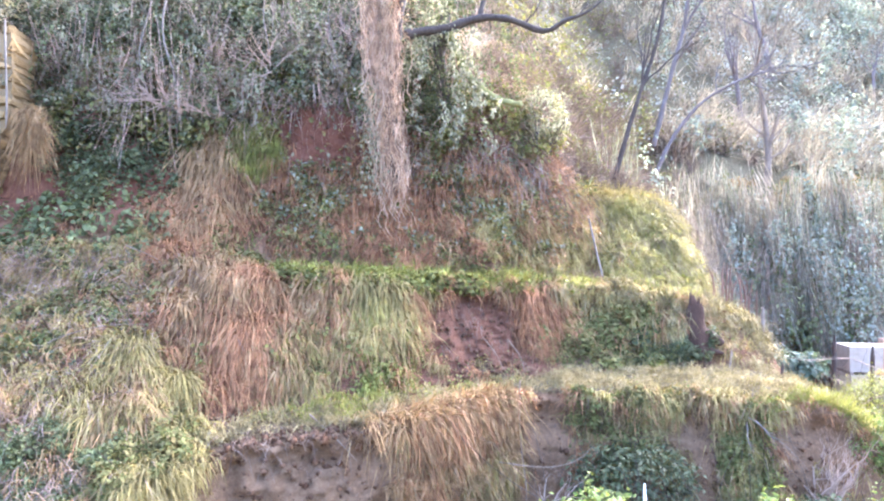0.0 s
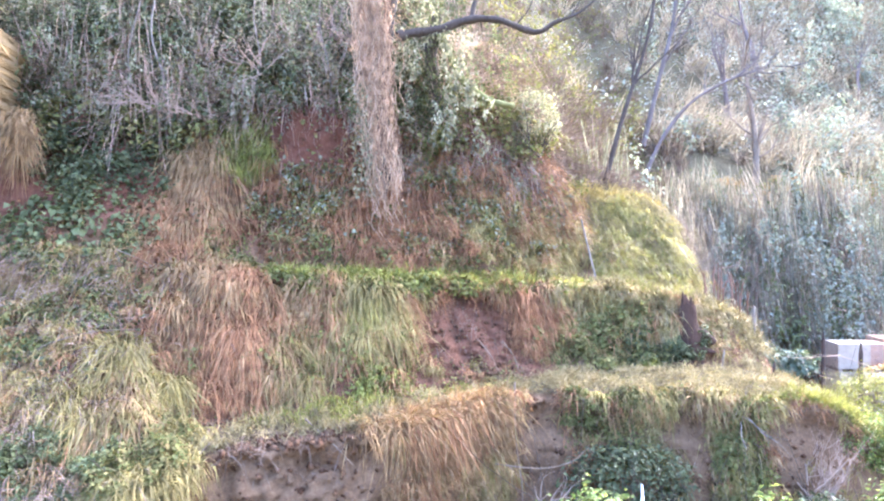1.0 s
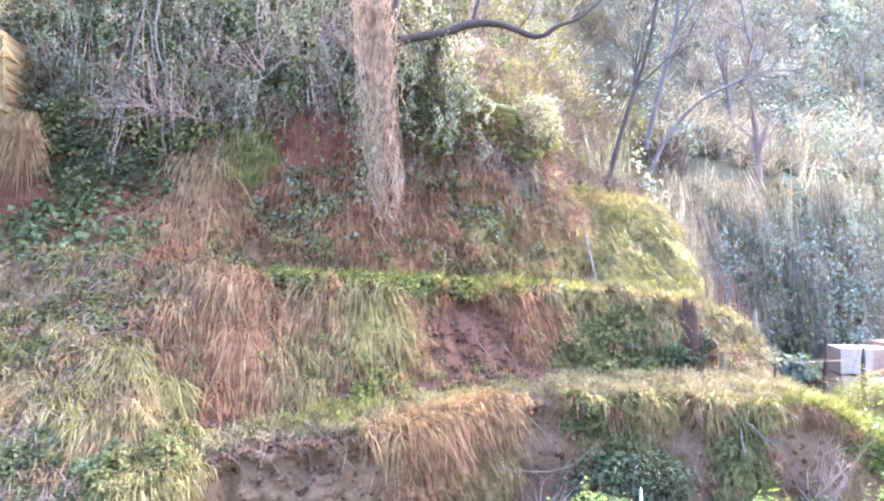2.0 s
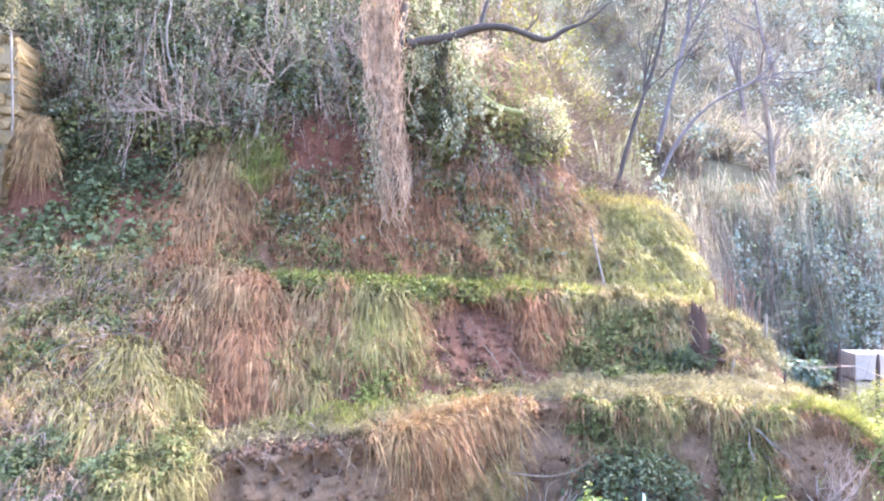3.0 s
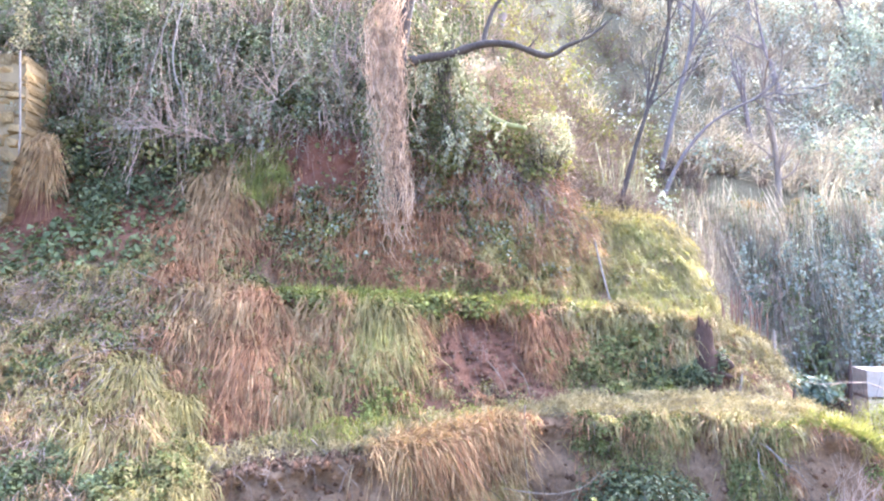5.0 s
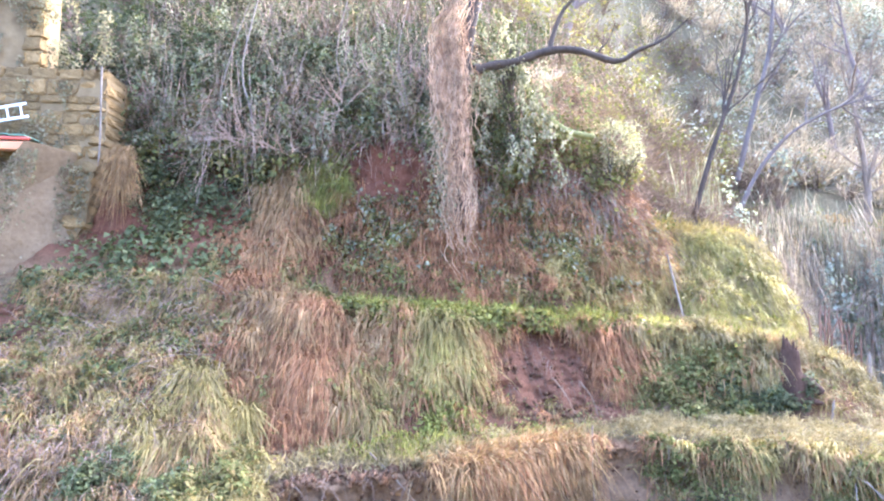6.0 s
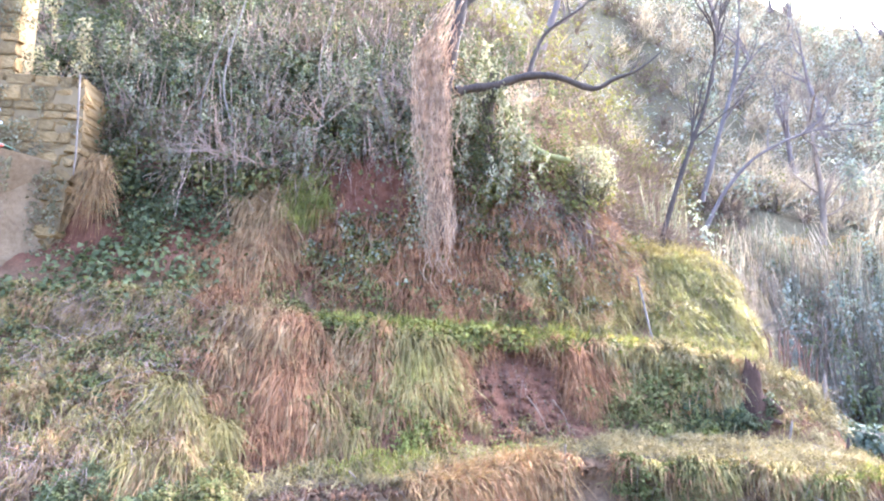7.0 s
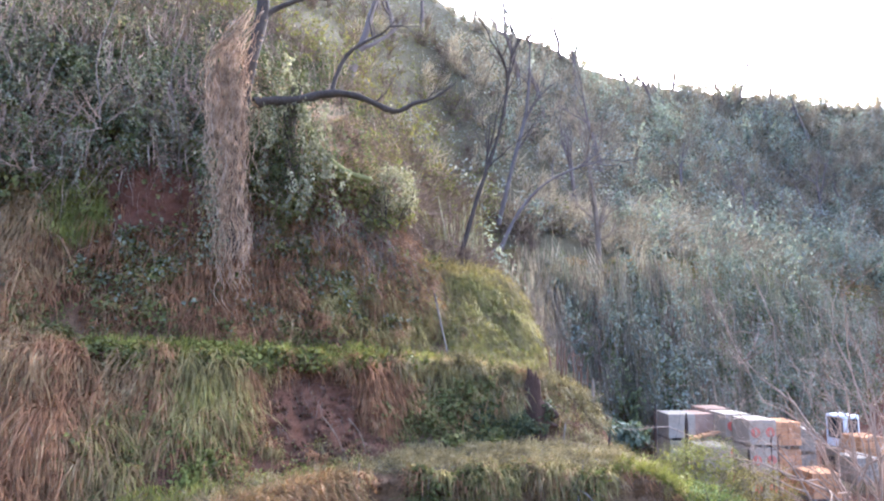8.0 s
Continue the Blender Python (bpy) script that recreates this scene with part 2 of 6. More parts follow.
def foliage(name, colours, rough=0.5, through_light=0.35, spec=0.4, locks=True, grain=5.0, single=0.45):
    """Leaf or grass matter: each blade its own tone, light passes through it."""
    m, nt, bs = material(name, rough)
    g = nt.nodes.new("ShaderNodeNewGeometry")
    n = len(colours)
    lock = ramp(nt, tex(nt, grain, 3, 0.6, stretch=(1.5, 1.0, 0.8)), ((0.32, (0, 0, 0)), (0.68, (1, 1, 1))))
    tone = mix(nt, single, lock, g.outputs["Random Per Island"])
    col = ramp(nt, tone, [((i + 0.5) / n, c) for i, c in enumerate(colours)])
    blot = ramp(nt, tex(nt, 1.6, 3, 0.6), ((0.3, (0.62, 0.62, 0.62)), (0.7, (1.25, 1.25, 1.25))))
    col = mix(nt, 1.0, col, blot, "MULTIPLY")
    if locks:
        lock = ramp(nt, tex(nt, 6.0, 2, 0.5), ((0.33, (0.6, 0.58, 0.56)), (0.5, (0.97, 0.97, 0.97)), (0.68, (1.3, 1.26, 1.18))))
        col = mix(nt, 1.0, col, lock, "MULTIPLY")
    nt.links.new(col, bs.inputs["Base Color"])
    bs.inputs["Specular IOR Level"].default_value = spec * 0.45
    tr = nt.nodes.new("ShaderNodeBsdfTranslucent")
    nt.links.new(mix(nt, 1.0, col, (1.25, 1.2, 0.8), "MULTIPLY"), tr.inputs[0])
    ms = nt.nodes.new("ShaderNodeMixShader")
    ms.inputs[0].default_value = through_light
    nt.links.new(bs.outputs[0], ms.inputs[1])
    nt.links.new(tr.outputs[0], ms.inputs[2])
    nt.links.new(ms.outputs[0], nt.nodes["Material Output"].inputs[0])
    return m


def soil_material():
    """Bare reddish loam, trodden straw on the path, leaf litter in the yard; 'cover' says which."""
    m, nt, bs = material("soil", 0.95)
    at = nt.nodes.new("ShaderNodeVertexColor")
    at.layer_name = "cover"
    sep = nt.nodes.new("ShaderNodeSeparateColor")
    nt.links.new(at.outputs[0], sep.inputs[0])
    a, b, c = tex(nt, 2.2, 6, 0.65), tex(nt, 14, 7, 0.7), tex(nt, 60, 4, 0.7)
    loam = mix(nt, 0.5, ramp(nt, a, ((0.3, (0.115, 0.066, 0.034)), (0.7, (0.225, 0.14, 0.076)))),
               ramp(nt, b, ((0.3, (0.06, 0.034, 0.018)), (0.5, (0.155, 0.093, 0.05)), (0.72, (0.27, 0.175, 0.098)))))
    clay = mix(nt, 0.5, ramp(nt, a, ((0.3, (0.09, 0.034, 0.02)), (0.7, (0.165, 0.066, 0.038)))),
               ramp(nt, b, ((0.3, (0.045, 0.018, 0.011)), (0.7, (0.18, 0.078, 0.045)))))
    straw = mix(nt, 0.5, ramp(nt, b, ((0.3, (0.07, 0.052, 0.032)), (0.7, (0.15, 0.118, 0.068)))),
                ramp(nt, c, ((0.35, (0.055, 0.042, 0.027)), (0.7, (0.15, 0.12, 0.07)))))
    litter = ramp(nt, b, ((0.3, (0.045, 0.035, 0.022)), (0.5, (0.10, 0.085, 0.045)), (0.7, (0.16, 0.12, 0.07))))
    col = mix(nt, sep.outputs[0], loam, clay)
    col = mix(nt, sep.outputs[1], col, straw)
    col = mix(nt, sep.outputs[2], col, litter)
    nt.links.new(col, bs.inputs["Base Color"])
    h = mix(nt, 0.35, b, c)
    nt.links.new(bump(nt, h, 0.8, 0.06), bs.inputs["Normal"])
    return m


SOIL = soil_material()
BARK = grainy("bark", (0.03, 0.023, 0.018), (0.10, 0.078, 0.06), 0.9, 26, 0.8, (1, 1, 0.25))
DRY = foliage("dry_grass", ((0.23, 0.145, 0.062), (0.315, 0.21, 0.098), (0.255, 0.148, 0.066), (0.39, 0.285, 0.15)), 0.75, 0.24, 0.2)
RED = foliage("rusty_grass", ((0.25, 0.12, 0.055), (0.335, 0.18, 0.086), (0.20, 0.09, 0.042), (0.38, 0.24, 0.12)), 0.75, 0.24, 0.2)
OLIVE = foliage("olive_grass", ((0.19, 0.148, 0.044), (0.26, 0.205, 0.068), (0.325, 0.258, 0.11), (0.21, 0.152, 0.05)), 0.75, 0.26, 0.15)
STRAW = foliage("straw", ((0.22, 0.172, 0.08), (0.285, 0.225, 0.112), (0.185, 0.142, 0.062), (0.335, 0.272, 0.145)), 0.8, 0.15, 0.1)
LUSH = foliage("lush_green", ((0.135, 0.14, 0.024), (0.19, 0.19, 0.04), (0.25, 0.235, 0.064), (0.16, 0.155, 0.032), (0.25, 0.205, 0.074)), 0.6, 0.34, 0.25)
YELLOW = foliage("yellow_grass", ((0.26, 0.225, 0.06), (0.335, 0.285, 0.09), (0.215, 0.195, 0.05), (0.38, 0.315, 0.125)), 0.7, 0.32, 0.2)
FERN = foliage("deep_green_leaf", ((0.095, 0.105, 0.04), (0.13, 0.142, 0.058), (0.17, 0.178, 0.082), (0.11, 0.115, 0.046)), 0.65, 0.3, 0.15)
IVY = foliage("ivy_green", ((0.05, 0.058, 0.024), (0.072, 0.08, 0.034), (0.11, 0.112, 0.055), (0.06, 0.064, 0.028)), 0.65, 0.28, 0.15)
DULL = foliage("dull_green", ((0.095, 0.10, 0.03), (0.14, 0.138, 0.044), (0.195, 0.175, 0.066), (0.17, 0.12, 0.05)), 0.7, 0.32, 0.12)
GREY_LEAF = foliage("grey_leaf", ((0.16, 0.15, 0.085), (0.22, 0.205, 0.125), (0.20, 0.16, 0.10), (0.28, 0.26, 0.17)), 0.75, 0.35, 0.1)
SILVER = foliage("silver_green", ((0.12, 0.125, 0.07), (0.18, 0.18, 0.11), (0.27, 0.26, 0.17), (0.16, 0.14, 0.085)), 0.65, 0.3, 0.2)
TWIG = foliage("twigs", ((0.24, 0.16, 0.115), (0.32, 0.22, 0.16), (0.19, 0.125, 0.09), (0.38, 0.29, 0.22)), 0.85, 0.0, 0.2)
DARK_TWIG = foliage("dark_twigs", ((0.15, 0.105, 0.075), (0.21, 0.155, 0.115), (0.12, 0.08, 0.058), (0.27, 0.205, 0.155)), 0.85, 0.1, 0.15, grain=2.0)
PINK_TWIG = foliage("pinkish_twigs", ((0.36, 0.24, 0.165), (0.44, 0.31, 0.22), (0.30, 0.19, 0.13), (0.50, 0.37, 0.27)), 0.85, 0.2, 0.15)
# plants in the distance: haze and glare are painted in as paler, greyer base colours
HAZE_TWIG = foliage("haze_pale_twigs", ((0.29, 0.235, 0.185), (0.37, 0.31, 0.25), (0.24, 0.195, 0.15), (0.44, 0.38, 0.315)), 0.85, 0.45, 0.1, grain=1.2)
HAZE_LEAF = foliage("haze_pale_leaves", ((0.24, 0.25, 0.23), (0.32, 0.33, 0.305), (0.29, 0.285, 0.26), (0.39, 0.395, 0.37)), 0.8, 0.45, 0.05, grain=0.8)
HAZE_VINE = foliage("haze_olive_vines", ((0.19, 0.185, 0.135), (0.26, 0.25, 0.19), (0.15, 0.145, 0.105), (0.33, 0.315, 0.245)), 0.85, 0.4, 0.1, grain=1.2)
GREEN_HAZE = foliage("haze_green_leaves", ((0.16, 0.185, 0.145), (0.225, 0.25, 0.20), (0.30, 0.315, 0.26), (0.20, 0.205, 0.165)), 0.75, 0.45, 0.1, grain=1.0)


# ---- ground ----
def build_ground():
    xs = np.concatenate([-np.geomspace(400, 15, 26), np.arange(-14, 17, 0.07), np.geomspace(17.3, 400, 30)])
    steps = ((0, 1, 6), (1, 2, 34), (2, 3, 52), (3, 4, 8), (4, 5, 22), (5, 6, 48), (6, 7, 22), (7, 8, 50), (8, 9, 24),
             (9, 10, 20), (10, 11, 22), (11, 12, 8), (12, 13, 6), (13, 13.999, 4))
    ss = np.concatenate([np.linspace(a, b, n, endpoint=False) for a, b, n in steps] + [[13.999]])
    gx, gs = np.meshgrid(xs, ss, indexing="ij")
    v = surf(gx.ravel(), gs.ravel())
    nx, ns = len(xs), len(ss)
    i = (np.arange(nx - 1)[:, None] * ns + np.arange(ns - 1)[None]).ravel()
    quads = np.stack([i, i + ns, i + ns + 1, i + 1], 1)
    me = mesh_np("ground", v, None, quads, True)
    x, s = gx.ravel(), gs.ravel()
    wob = 0.25 * fbm(v, 0.7, 3)
    clay = smooth(4.9, 5.2, s + wob) * (1 - smooth(5.9, 6.2, s)) * 0.75 + smooth(7.0, 7.3, s) * (1 - smooth(8.3, 8.8, s)) * 0.9
    straw = smooth(3.55, 3.95, s + 0.5 * wob) * (1 - smooth(4.85, 5.1, s + wob)) * smooth(-4, -3, x) * (1 - smooth(7.0, 7.8, x)) * (0.55 + 0.45 * smooth(0.5, 2.5, x))
    litter = np.maximum(1 - smooth(1.9, 2.25, s + wob), smooth(8.4, 9.0, s))
    litter = np.maximum(litter, smooth(6.0, 6.2, s) * (1 - smooth(6.9, 7.1, s)) * 0.6)
    cols = np.stack([clay, straw, litter, np.ones_like(clay)], 1).astype(np.float32)
    ca = me.color_attributes.new("cover", "FLOAT_COLOR", "POINT")
    ca.data.foreach_set("color", cols.ravel())
    me.materials.append(SOIL)
    return tagged(new("ground", me), "terraced hillside of reddish brown loam with a straw-strewn path", "hillside", kind="structure")


build_ground()


# ---- plants that cover the banks ----
# x, s, half width, half height, slant
SCARS = ((0.62, 5.6, 1.0, 0.42, -0.55), (1.75, 2.8, 0.42, 0.75, 0.0), (-2.05, 2.8, 1.25, 0.85, 0.0), (4.25, 2.75, 0.27, 0.62, 0.0), (6.15, 2.75, 0.6, 0.3, 0.0), (-2.5, 7.85, 1.0, 0.2, -0.6))


def bare(p, x, s):
    """True where the earth lies bare."""
    hit = np.zeros(len(x), bool)
    wob = 0.35 * fbm(p + 23, 0.35, 2)
    for cx, cs, rx, rs, slant in SCARS:
        hit |= np.abs((x - cx - slant * (s - cs)) / rx) ** 3 + np.abs((s - cs) / rs) ** 3 < 1 + wob * 1.6
    return hit


def spots(x0, x1, s0, s1, n, patchy=0.25, size=0.5, on_bare=0.04):
    """n places in a stretch of bank with ragged edges: x, s, point, normal."""
    got, out, tries = 0, [], 0
    while got < n:
        m = int(n * 2.2) + 50
        a, b = rng.uniform(-1.35, 1.35, m), rng.uniform(-1.35, 1.35, m)
        x, s = (x0 + x1) / 2 + a * (x1 - x0) / 2, (s0 + s1) / 2 + b * (s1 - s0) / 2
        p = surf(x, s)
        f = fbm(p * (1, 0.3, 1) + 9.7, size, 3)
        edge = (np.abs(a) ** 2.4 + np.abs(b) ** 2.4) ** (1 / 2.4) + 0.5 * f + rng.normal(size=m) * 0.1
        keep = (edge < 0.96) & (fbm(p * (1, 0.3, 1) + 77, size * 0.8, 2) > -1 + 1.3 * patchy - rng.random(m) * 0.5)
        keep &= (~bare(p, x, s)) | (rng.random(m) < on_bare)
        tries += 1
        if tries > 12:
            keep = edge < 2
        out.append((x[keep], s[keep], p[keep]))
        got += keep.sum()
    x, s, p = (np.concatenate([o[k] for o in out])[:n] for k in range(3))
    return x, s, p, surf_normal(x, s)


def tufts(x0, x1, s0, s1, n, per=26, patchy=0.25, spread=0.045, on_bare=0.04):
    """The same, in tufts: also each blade's own leaning from its tuft."""
    k = max(3, n // per)
    x, s, p, nrm = spots(x0, x1, s0, s1, k, patchy, 0.5, on_bare)
    p = p + nrm * (0.2 * smooth(-0.6, 0.8, fbm(p + 31, 0.45, 2)) * (rng.random(k) < 0.7))[:, None]
    own = unit(rng.normal(size=(k, 3)) * (0.75, 0.4, 0.3) + nrm)
    size = rng.uniform(0.6, 1.4, k)
    i = rng.integers(0, k, n)
    return p[i] + rng.normal(size=(n, 3)) * (1.2, 0.7, 0.7) * spread * size[i][:, None], nrm[i], own[i], size[i]


def rand(n, a, b):
    return rng.uniform(a, b, n)


UP = np.array((0.0, 0.0, 1.0))


def drape(name, label, mat, x0, x1, s0, s1, n, length=(0.3, 0.75), width=(0.010, 0.021), out=0.55, up=0.5, droop=1.3, patchy=0.25, tag="dry grass", on_bare=0.04, wild=0.7, per=38):
    """Tufts of long grass that arch out of a bank and hang down over it."""
    p, nrm, own, big = tufts(x0, x1, s0, s1, n, per, patchy, 0.07, on_bare)
    way = unit(nrm * out * 0.3 + own * out * 0.9 + UP * up + rng.normal(size=(n, 3)) * wild * 0.5)
    span = (0.55 + 0.45 * rng.random(n)) * (length[0] + (length[1] - length[0]) * (big - 0.6) / 0.8)
    pack = blades(p - nrm * 0.03, way, span, rand(n, *width), rand(n, 0.8, 1.25) * droop, curl=0.13 + 0.1 * wild)
    return tagged(solid(name, pack, mat), label, tag, kind="stuff")


def turf(name, label, mat, x0, x1, s0, s1, n, length=(0.1, 0.3), width=(0.008, 0.016), lean=0.35, droop=0.4, patchy=0.25, tag="grass"):
    """Grass that stands up in tufts."""
    p, nrm, own, big = tufts(x0, x1, s0, s1, n, 16, patchy, 0.05)
    way = unit(UP + own * 0.4 + rng.normal(size=(n, 3)) * lean)
    pack = blades(p - nrm * 0.02, way, rand(n, *length) * big, rand(n, *width), rand(n, 0.4, 1.6) * droop)
    return tagged(solid(name, pack, mat), label, tag, kind="stuff")


def leafy(name, label, mat, x0, x1, s0, s1, n, size=(0.04, 0.09), thick=0.2, aspect=0.62, hang=0.5, patchy=0.25, tag="weeds", clump=0.3, stems=0):
    """Leaves in cushions over a bank."""
    x, s, p, nrm = spots(x0, x1, s0, s1, n, patchy)
    cush = smooth(-0.7, 0.7, fbm(p + 57, clump, 2))
    p = p + nrm * (rand(n, 0.1, 1.0) ** 0.7 * cush * thick)[:, None] + rng.normal(size=(n, 3)) * 0.02
    face = unit(nrm * 0.7 + UP * 0.5 + rng.normal(size=(n, 3)) * 0.55)
    tip = unit(rng.normal(size=(n, 3)) - UP * hang)
    ln = rand(n, *size) * (0.75 + 0.5 * cush)
    pack = leaves(p, face, tip, ln, ln * rand(n, 0.8, 1.2) * aspect)
    if stems:
        x, s, q, nm = spots(x0, x1, s0, s1, stems, patchy)
        way = unit(nm * 0.4 + UP * 0.4 + rng.normal(size=(stems, 3)) * 0.7)
        pack = merge(pack, blades(q, way, rand(stems, 0.15, 0.5), rand(stems, 0.006, 0.012), rand(stems, 0.0, 0.8)))
    return tagged(solid(name, pack, mat), label, tag, kind="stuff")


def strands(name, label, mat, x0, x1, s0, s1, n, length=(0.5, 1.5), width=(0.012, 0.022), lift=0.5, tag="vines", patchy=0.2, drop=1.0):
    """Thin stems that hang nearly plumb from a growth that stands off the slope."""
    x, s, p, nrm = spots(x0, x1, s0, s1, n, patchy, 0.8)
    p = p + nrm * (rand(n, 0.2, 1.0) * lift)[:, None]
    way = unit(-UP * drop + rng.normal(size=(n, 3)) * 0.28)
    pack = blades(p, way, rand(n, *length), rand(n, *width), rand(n, 0.0, 0.25))
    return tagged(solid(name, pack, mat), label, tag, kind="stuff")


def tussock(label, mat, x, s, n, r=0.22, length=(0.4, 0.9), width=(0.009, 0.018), lean=(0.0, -0.35), droop=1.15):
    """One fountain of long grass: it rises from a crown, parts to all sides and falls down the bank in locks."""
    p = surf(np.array([x]), np.array([s]))[0]
    k = max(8, n // 40)
    a = rand(k, 0, 2 * math.pi)
    out = np.stack([np.cos(a), np.sin(a) * 0.7, 0 * a], 1)
    lock_way = unit(UP * rand(k, 0.45, 1.0)[:, None] + out * 0.6 + np.array((lean[0], lean[1], 0.0)) + rng.normal(size=(k, 3)) * 0.3)
    lock_len = rand(k, *length)
    i = rng.integers(0, k, n)
    root = p + out[i] * (r * rand(k, 0.3, 1.0))[i][:, None] + rng.normal(size=(n, 3)) * 0.035 - UP * rand(n, 0.0, 0.2)[:, None]
    way = unit(lock_way[i] + rng.normal(size=(n, 3)) * 0.24)
    pack = blades(root, way, lock_len[i] * rand(n, 0.45, 1.0), rand(n, *width), droop * rand(k, 0.7, 1.4)[i] * rand(n, 0.8, 1.2), curl=0.2)
    return tagged(solid("grass_tussock", pack, mat), label, "grass tussock", kind="stuff")


def curtain(name, label, mat, x0, x1, s0, s1, locks, per, length=(1.0, 3.0), width=(0.012, 0.024), lift=0.8, sway=0.14, tag="vines"):
    """Locks of dead stems that hang side by side from the top of a bank."""
    x, s, p, nrm = spots(x0, x1, s0, s1, locks, 0.2, 1.2)
    p = p + nrm * (rand(locks, 0.1, 1.0) * lift)[:, None]
    lean = unit(-UP + rng.normal(size=(locks, 3)) * sway + nrm * 0.1)
    span = rand(locks, *length)
    n = locks * per
    i = np.repeat(np.arange(locks), per)
    root = p[i] + rng.normal(size=(n, 3)) * (0.2, 0.15, 0.5)
    way = unit(lean[i] + rng.normal(size=(n, 3)) * 0.07)
    pack = blades(root, way, span[i] * rand(n, 0.5, 1.1), rand(n, *width), 0.0, curl=0.05)
    return tagged(solid(name, pack, mat), label, tag, kind="stuff")


def leaf_columns(name, label, mat, x0, x1, s0, s1, columns, per, length=(0.6, 2.0), size=(0.06, 0.11), girth=0.2, lift=0.6, tag="ivy", aspect=0.7):
    """Ivy that hangs in leafy ropes, with gaps between them."""
    x, s, p, nrm = spots(x0, x1, s0, s1, columns, 0.15, 0.9)
    p = p + nrm * (rand(columns, 0.2, 1.0) * lift)[:, None]
    span, sway = rand(columns, *length), rng.normal(size=(columns, 3)) * (0.22, 0.1, 0.0)
    n = columns * per
    i = np.repeat(np.arange(columns), per)
    f = rng.random(n)
    lump = 0.55 + 0.45 * np.sin(f * rand(columns, 5, 12)[i] + i)
    off = rng.normal(size=(n, 3)) * girth * (lump * (1.1 - 0.7 * f))[:, None]
    at = p[i] + sway[i] * f[:, None] - UP * (span[i] * f)[:, None] + off
    face = unit(unit(off) * 0.6 + nrm[i] * 0.6 + UP * 0.35 + rng.normal(size=(n, 3)) * 0.4)
    tip = unit(rng.normal(size=(n, 3)) * 0.5 - UP)
    ln = rand(n, *size)
    return tagged(solid(name, leaves(at, face, tip, ln, ln * aspect), mat), label, tag, kind="stuff")


def crown(center, radii, n, size, lumps=2.2, hollow=0.35):
    """Places and facings for the leaves of an uneven crown."""
    d = unit(rng.normal(size=(n, 3)))
    r = rand(n, hollow, 1.0) ** 0.5 * (1 + 0.42 * fbm(d * 1.3 + np.array(center), 1.0 / lumps, 2))
    p = np.array(center) + d * np.array(radii) * r[:, None]
    gaps = fbm(p + 71, max(radii) * 0.45, 2) > -0.42
    p, d = p[gaps], d[gaps]
    m = len(p)
    face = unit(d * 0.6 + UP * 0.6 + rng.normal(size=(m, 3)) * 0.5)
    tip = unit(d * 0.6 + rng.normal(size=(m, 3)) * 0.8 - UP * 0.35)
    return p, face, tip, rand(m, *size)


def grow(base, way, length, radius, depth, spread=0.6, kids=5, wander=0.16, up=0.12, taper=0.35, out=None):
    """Branches of a bare tree as (path, radii)."""
    out = [] if out is None else out
    k = 7 if depth > 1 else 5
    p, pts, d = np.array(base, float), [], unit(np.array(way, float))
    for i in range(k):
        pts.append(p.copy())
        p = p + d * length / (k - 1)
        d = unit(d + rng.normal(size=3) * wander + UP * up * 0.5)
    rad = radius * (1 - (1 - taper) * np.linspace(0, 1, k))
    out.append((np.array(pts), rad))
    if depth > 0:
        for j in range(kids):
            i = int(rng.integers(max(1, k // 3), k))
            i = k - 1 if j == 0 else i
            dd = unit(np.array(way) * 0.0 + (pts[i] - pts[i - 1]) / (length / (k - 1)) + rng.normal(size=3) * spread + UP * up)
            grow(pts[i], dd, length * rng.uniform(0.45, 0.75), rad[i] * rng.uniform(0.5, 0.75), depth - 1, spread, kids, wander * 1.2, up, taper, out)
    return out


def branch_pack(items, limit=0.02):
    thick = [(p, r) for p, r in items if r[0] >= limit]
    thin = [(p, r) for p, r in items if r[0] < limit]
    packs = []
    if thick:
        packs.append(tubes([p for p, r in thick], [r for p, r in thick], 7))
    if thin:
        packs.append(tubes([p for p, r in thin], [r for p, r in thin], 3))
    return merge(*packs)


def bend(points, n=14):
    """A smooth curve through a few points."""
    pts = np.array(points, float)
    t = np.linspace(0, len(pts) - 1, n)
    out = np.zeros((n, 3))
    for i, tt in enumerate(t):
        k = min(int(tt), len(pts) - 2)
        f = tt - k
        a, b, c, d = pts[max(k - 1, 0)], pts[k], pts[k + 1], pts[min(k + 2, len(pts) - 1)]
        out[i] = 0.5 * (2 * b + (c - a) * f + (2 * a - 5 * b + 4 * c - d) * f * f + (3 * b - a - 3 * c + d) * f ** 3)
    return out


def rod(name, points, r0, r1, mat, n=12, sides=6, knots=0.12, parent=None, label=""):
    p = bend(points, n)
    r = np.linspace(r0, r1, n) * (1 + knots * rng.normal(size=n))
    r[-1] *= 0.3
    v, t, q = tubes([p], [r], sides)
    end = np.arange(sides)
    return solid(name, (v, None, np.concatenate([q, [[0, 1, 2, 3]] if sides == 4 else np.zeros((0, 4), int)])), mat, parent, label, True)


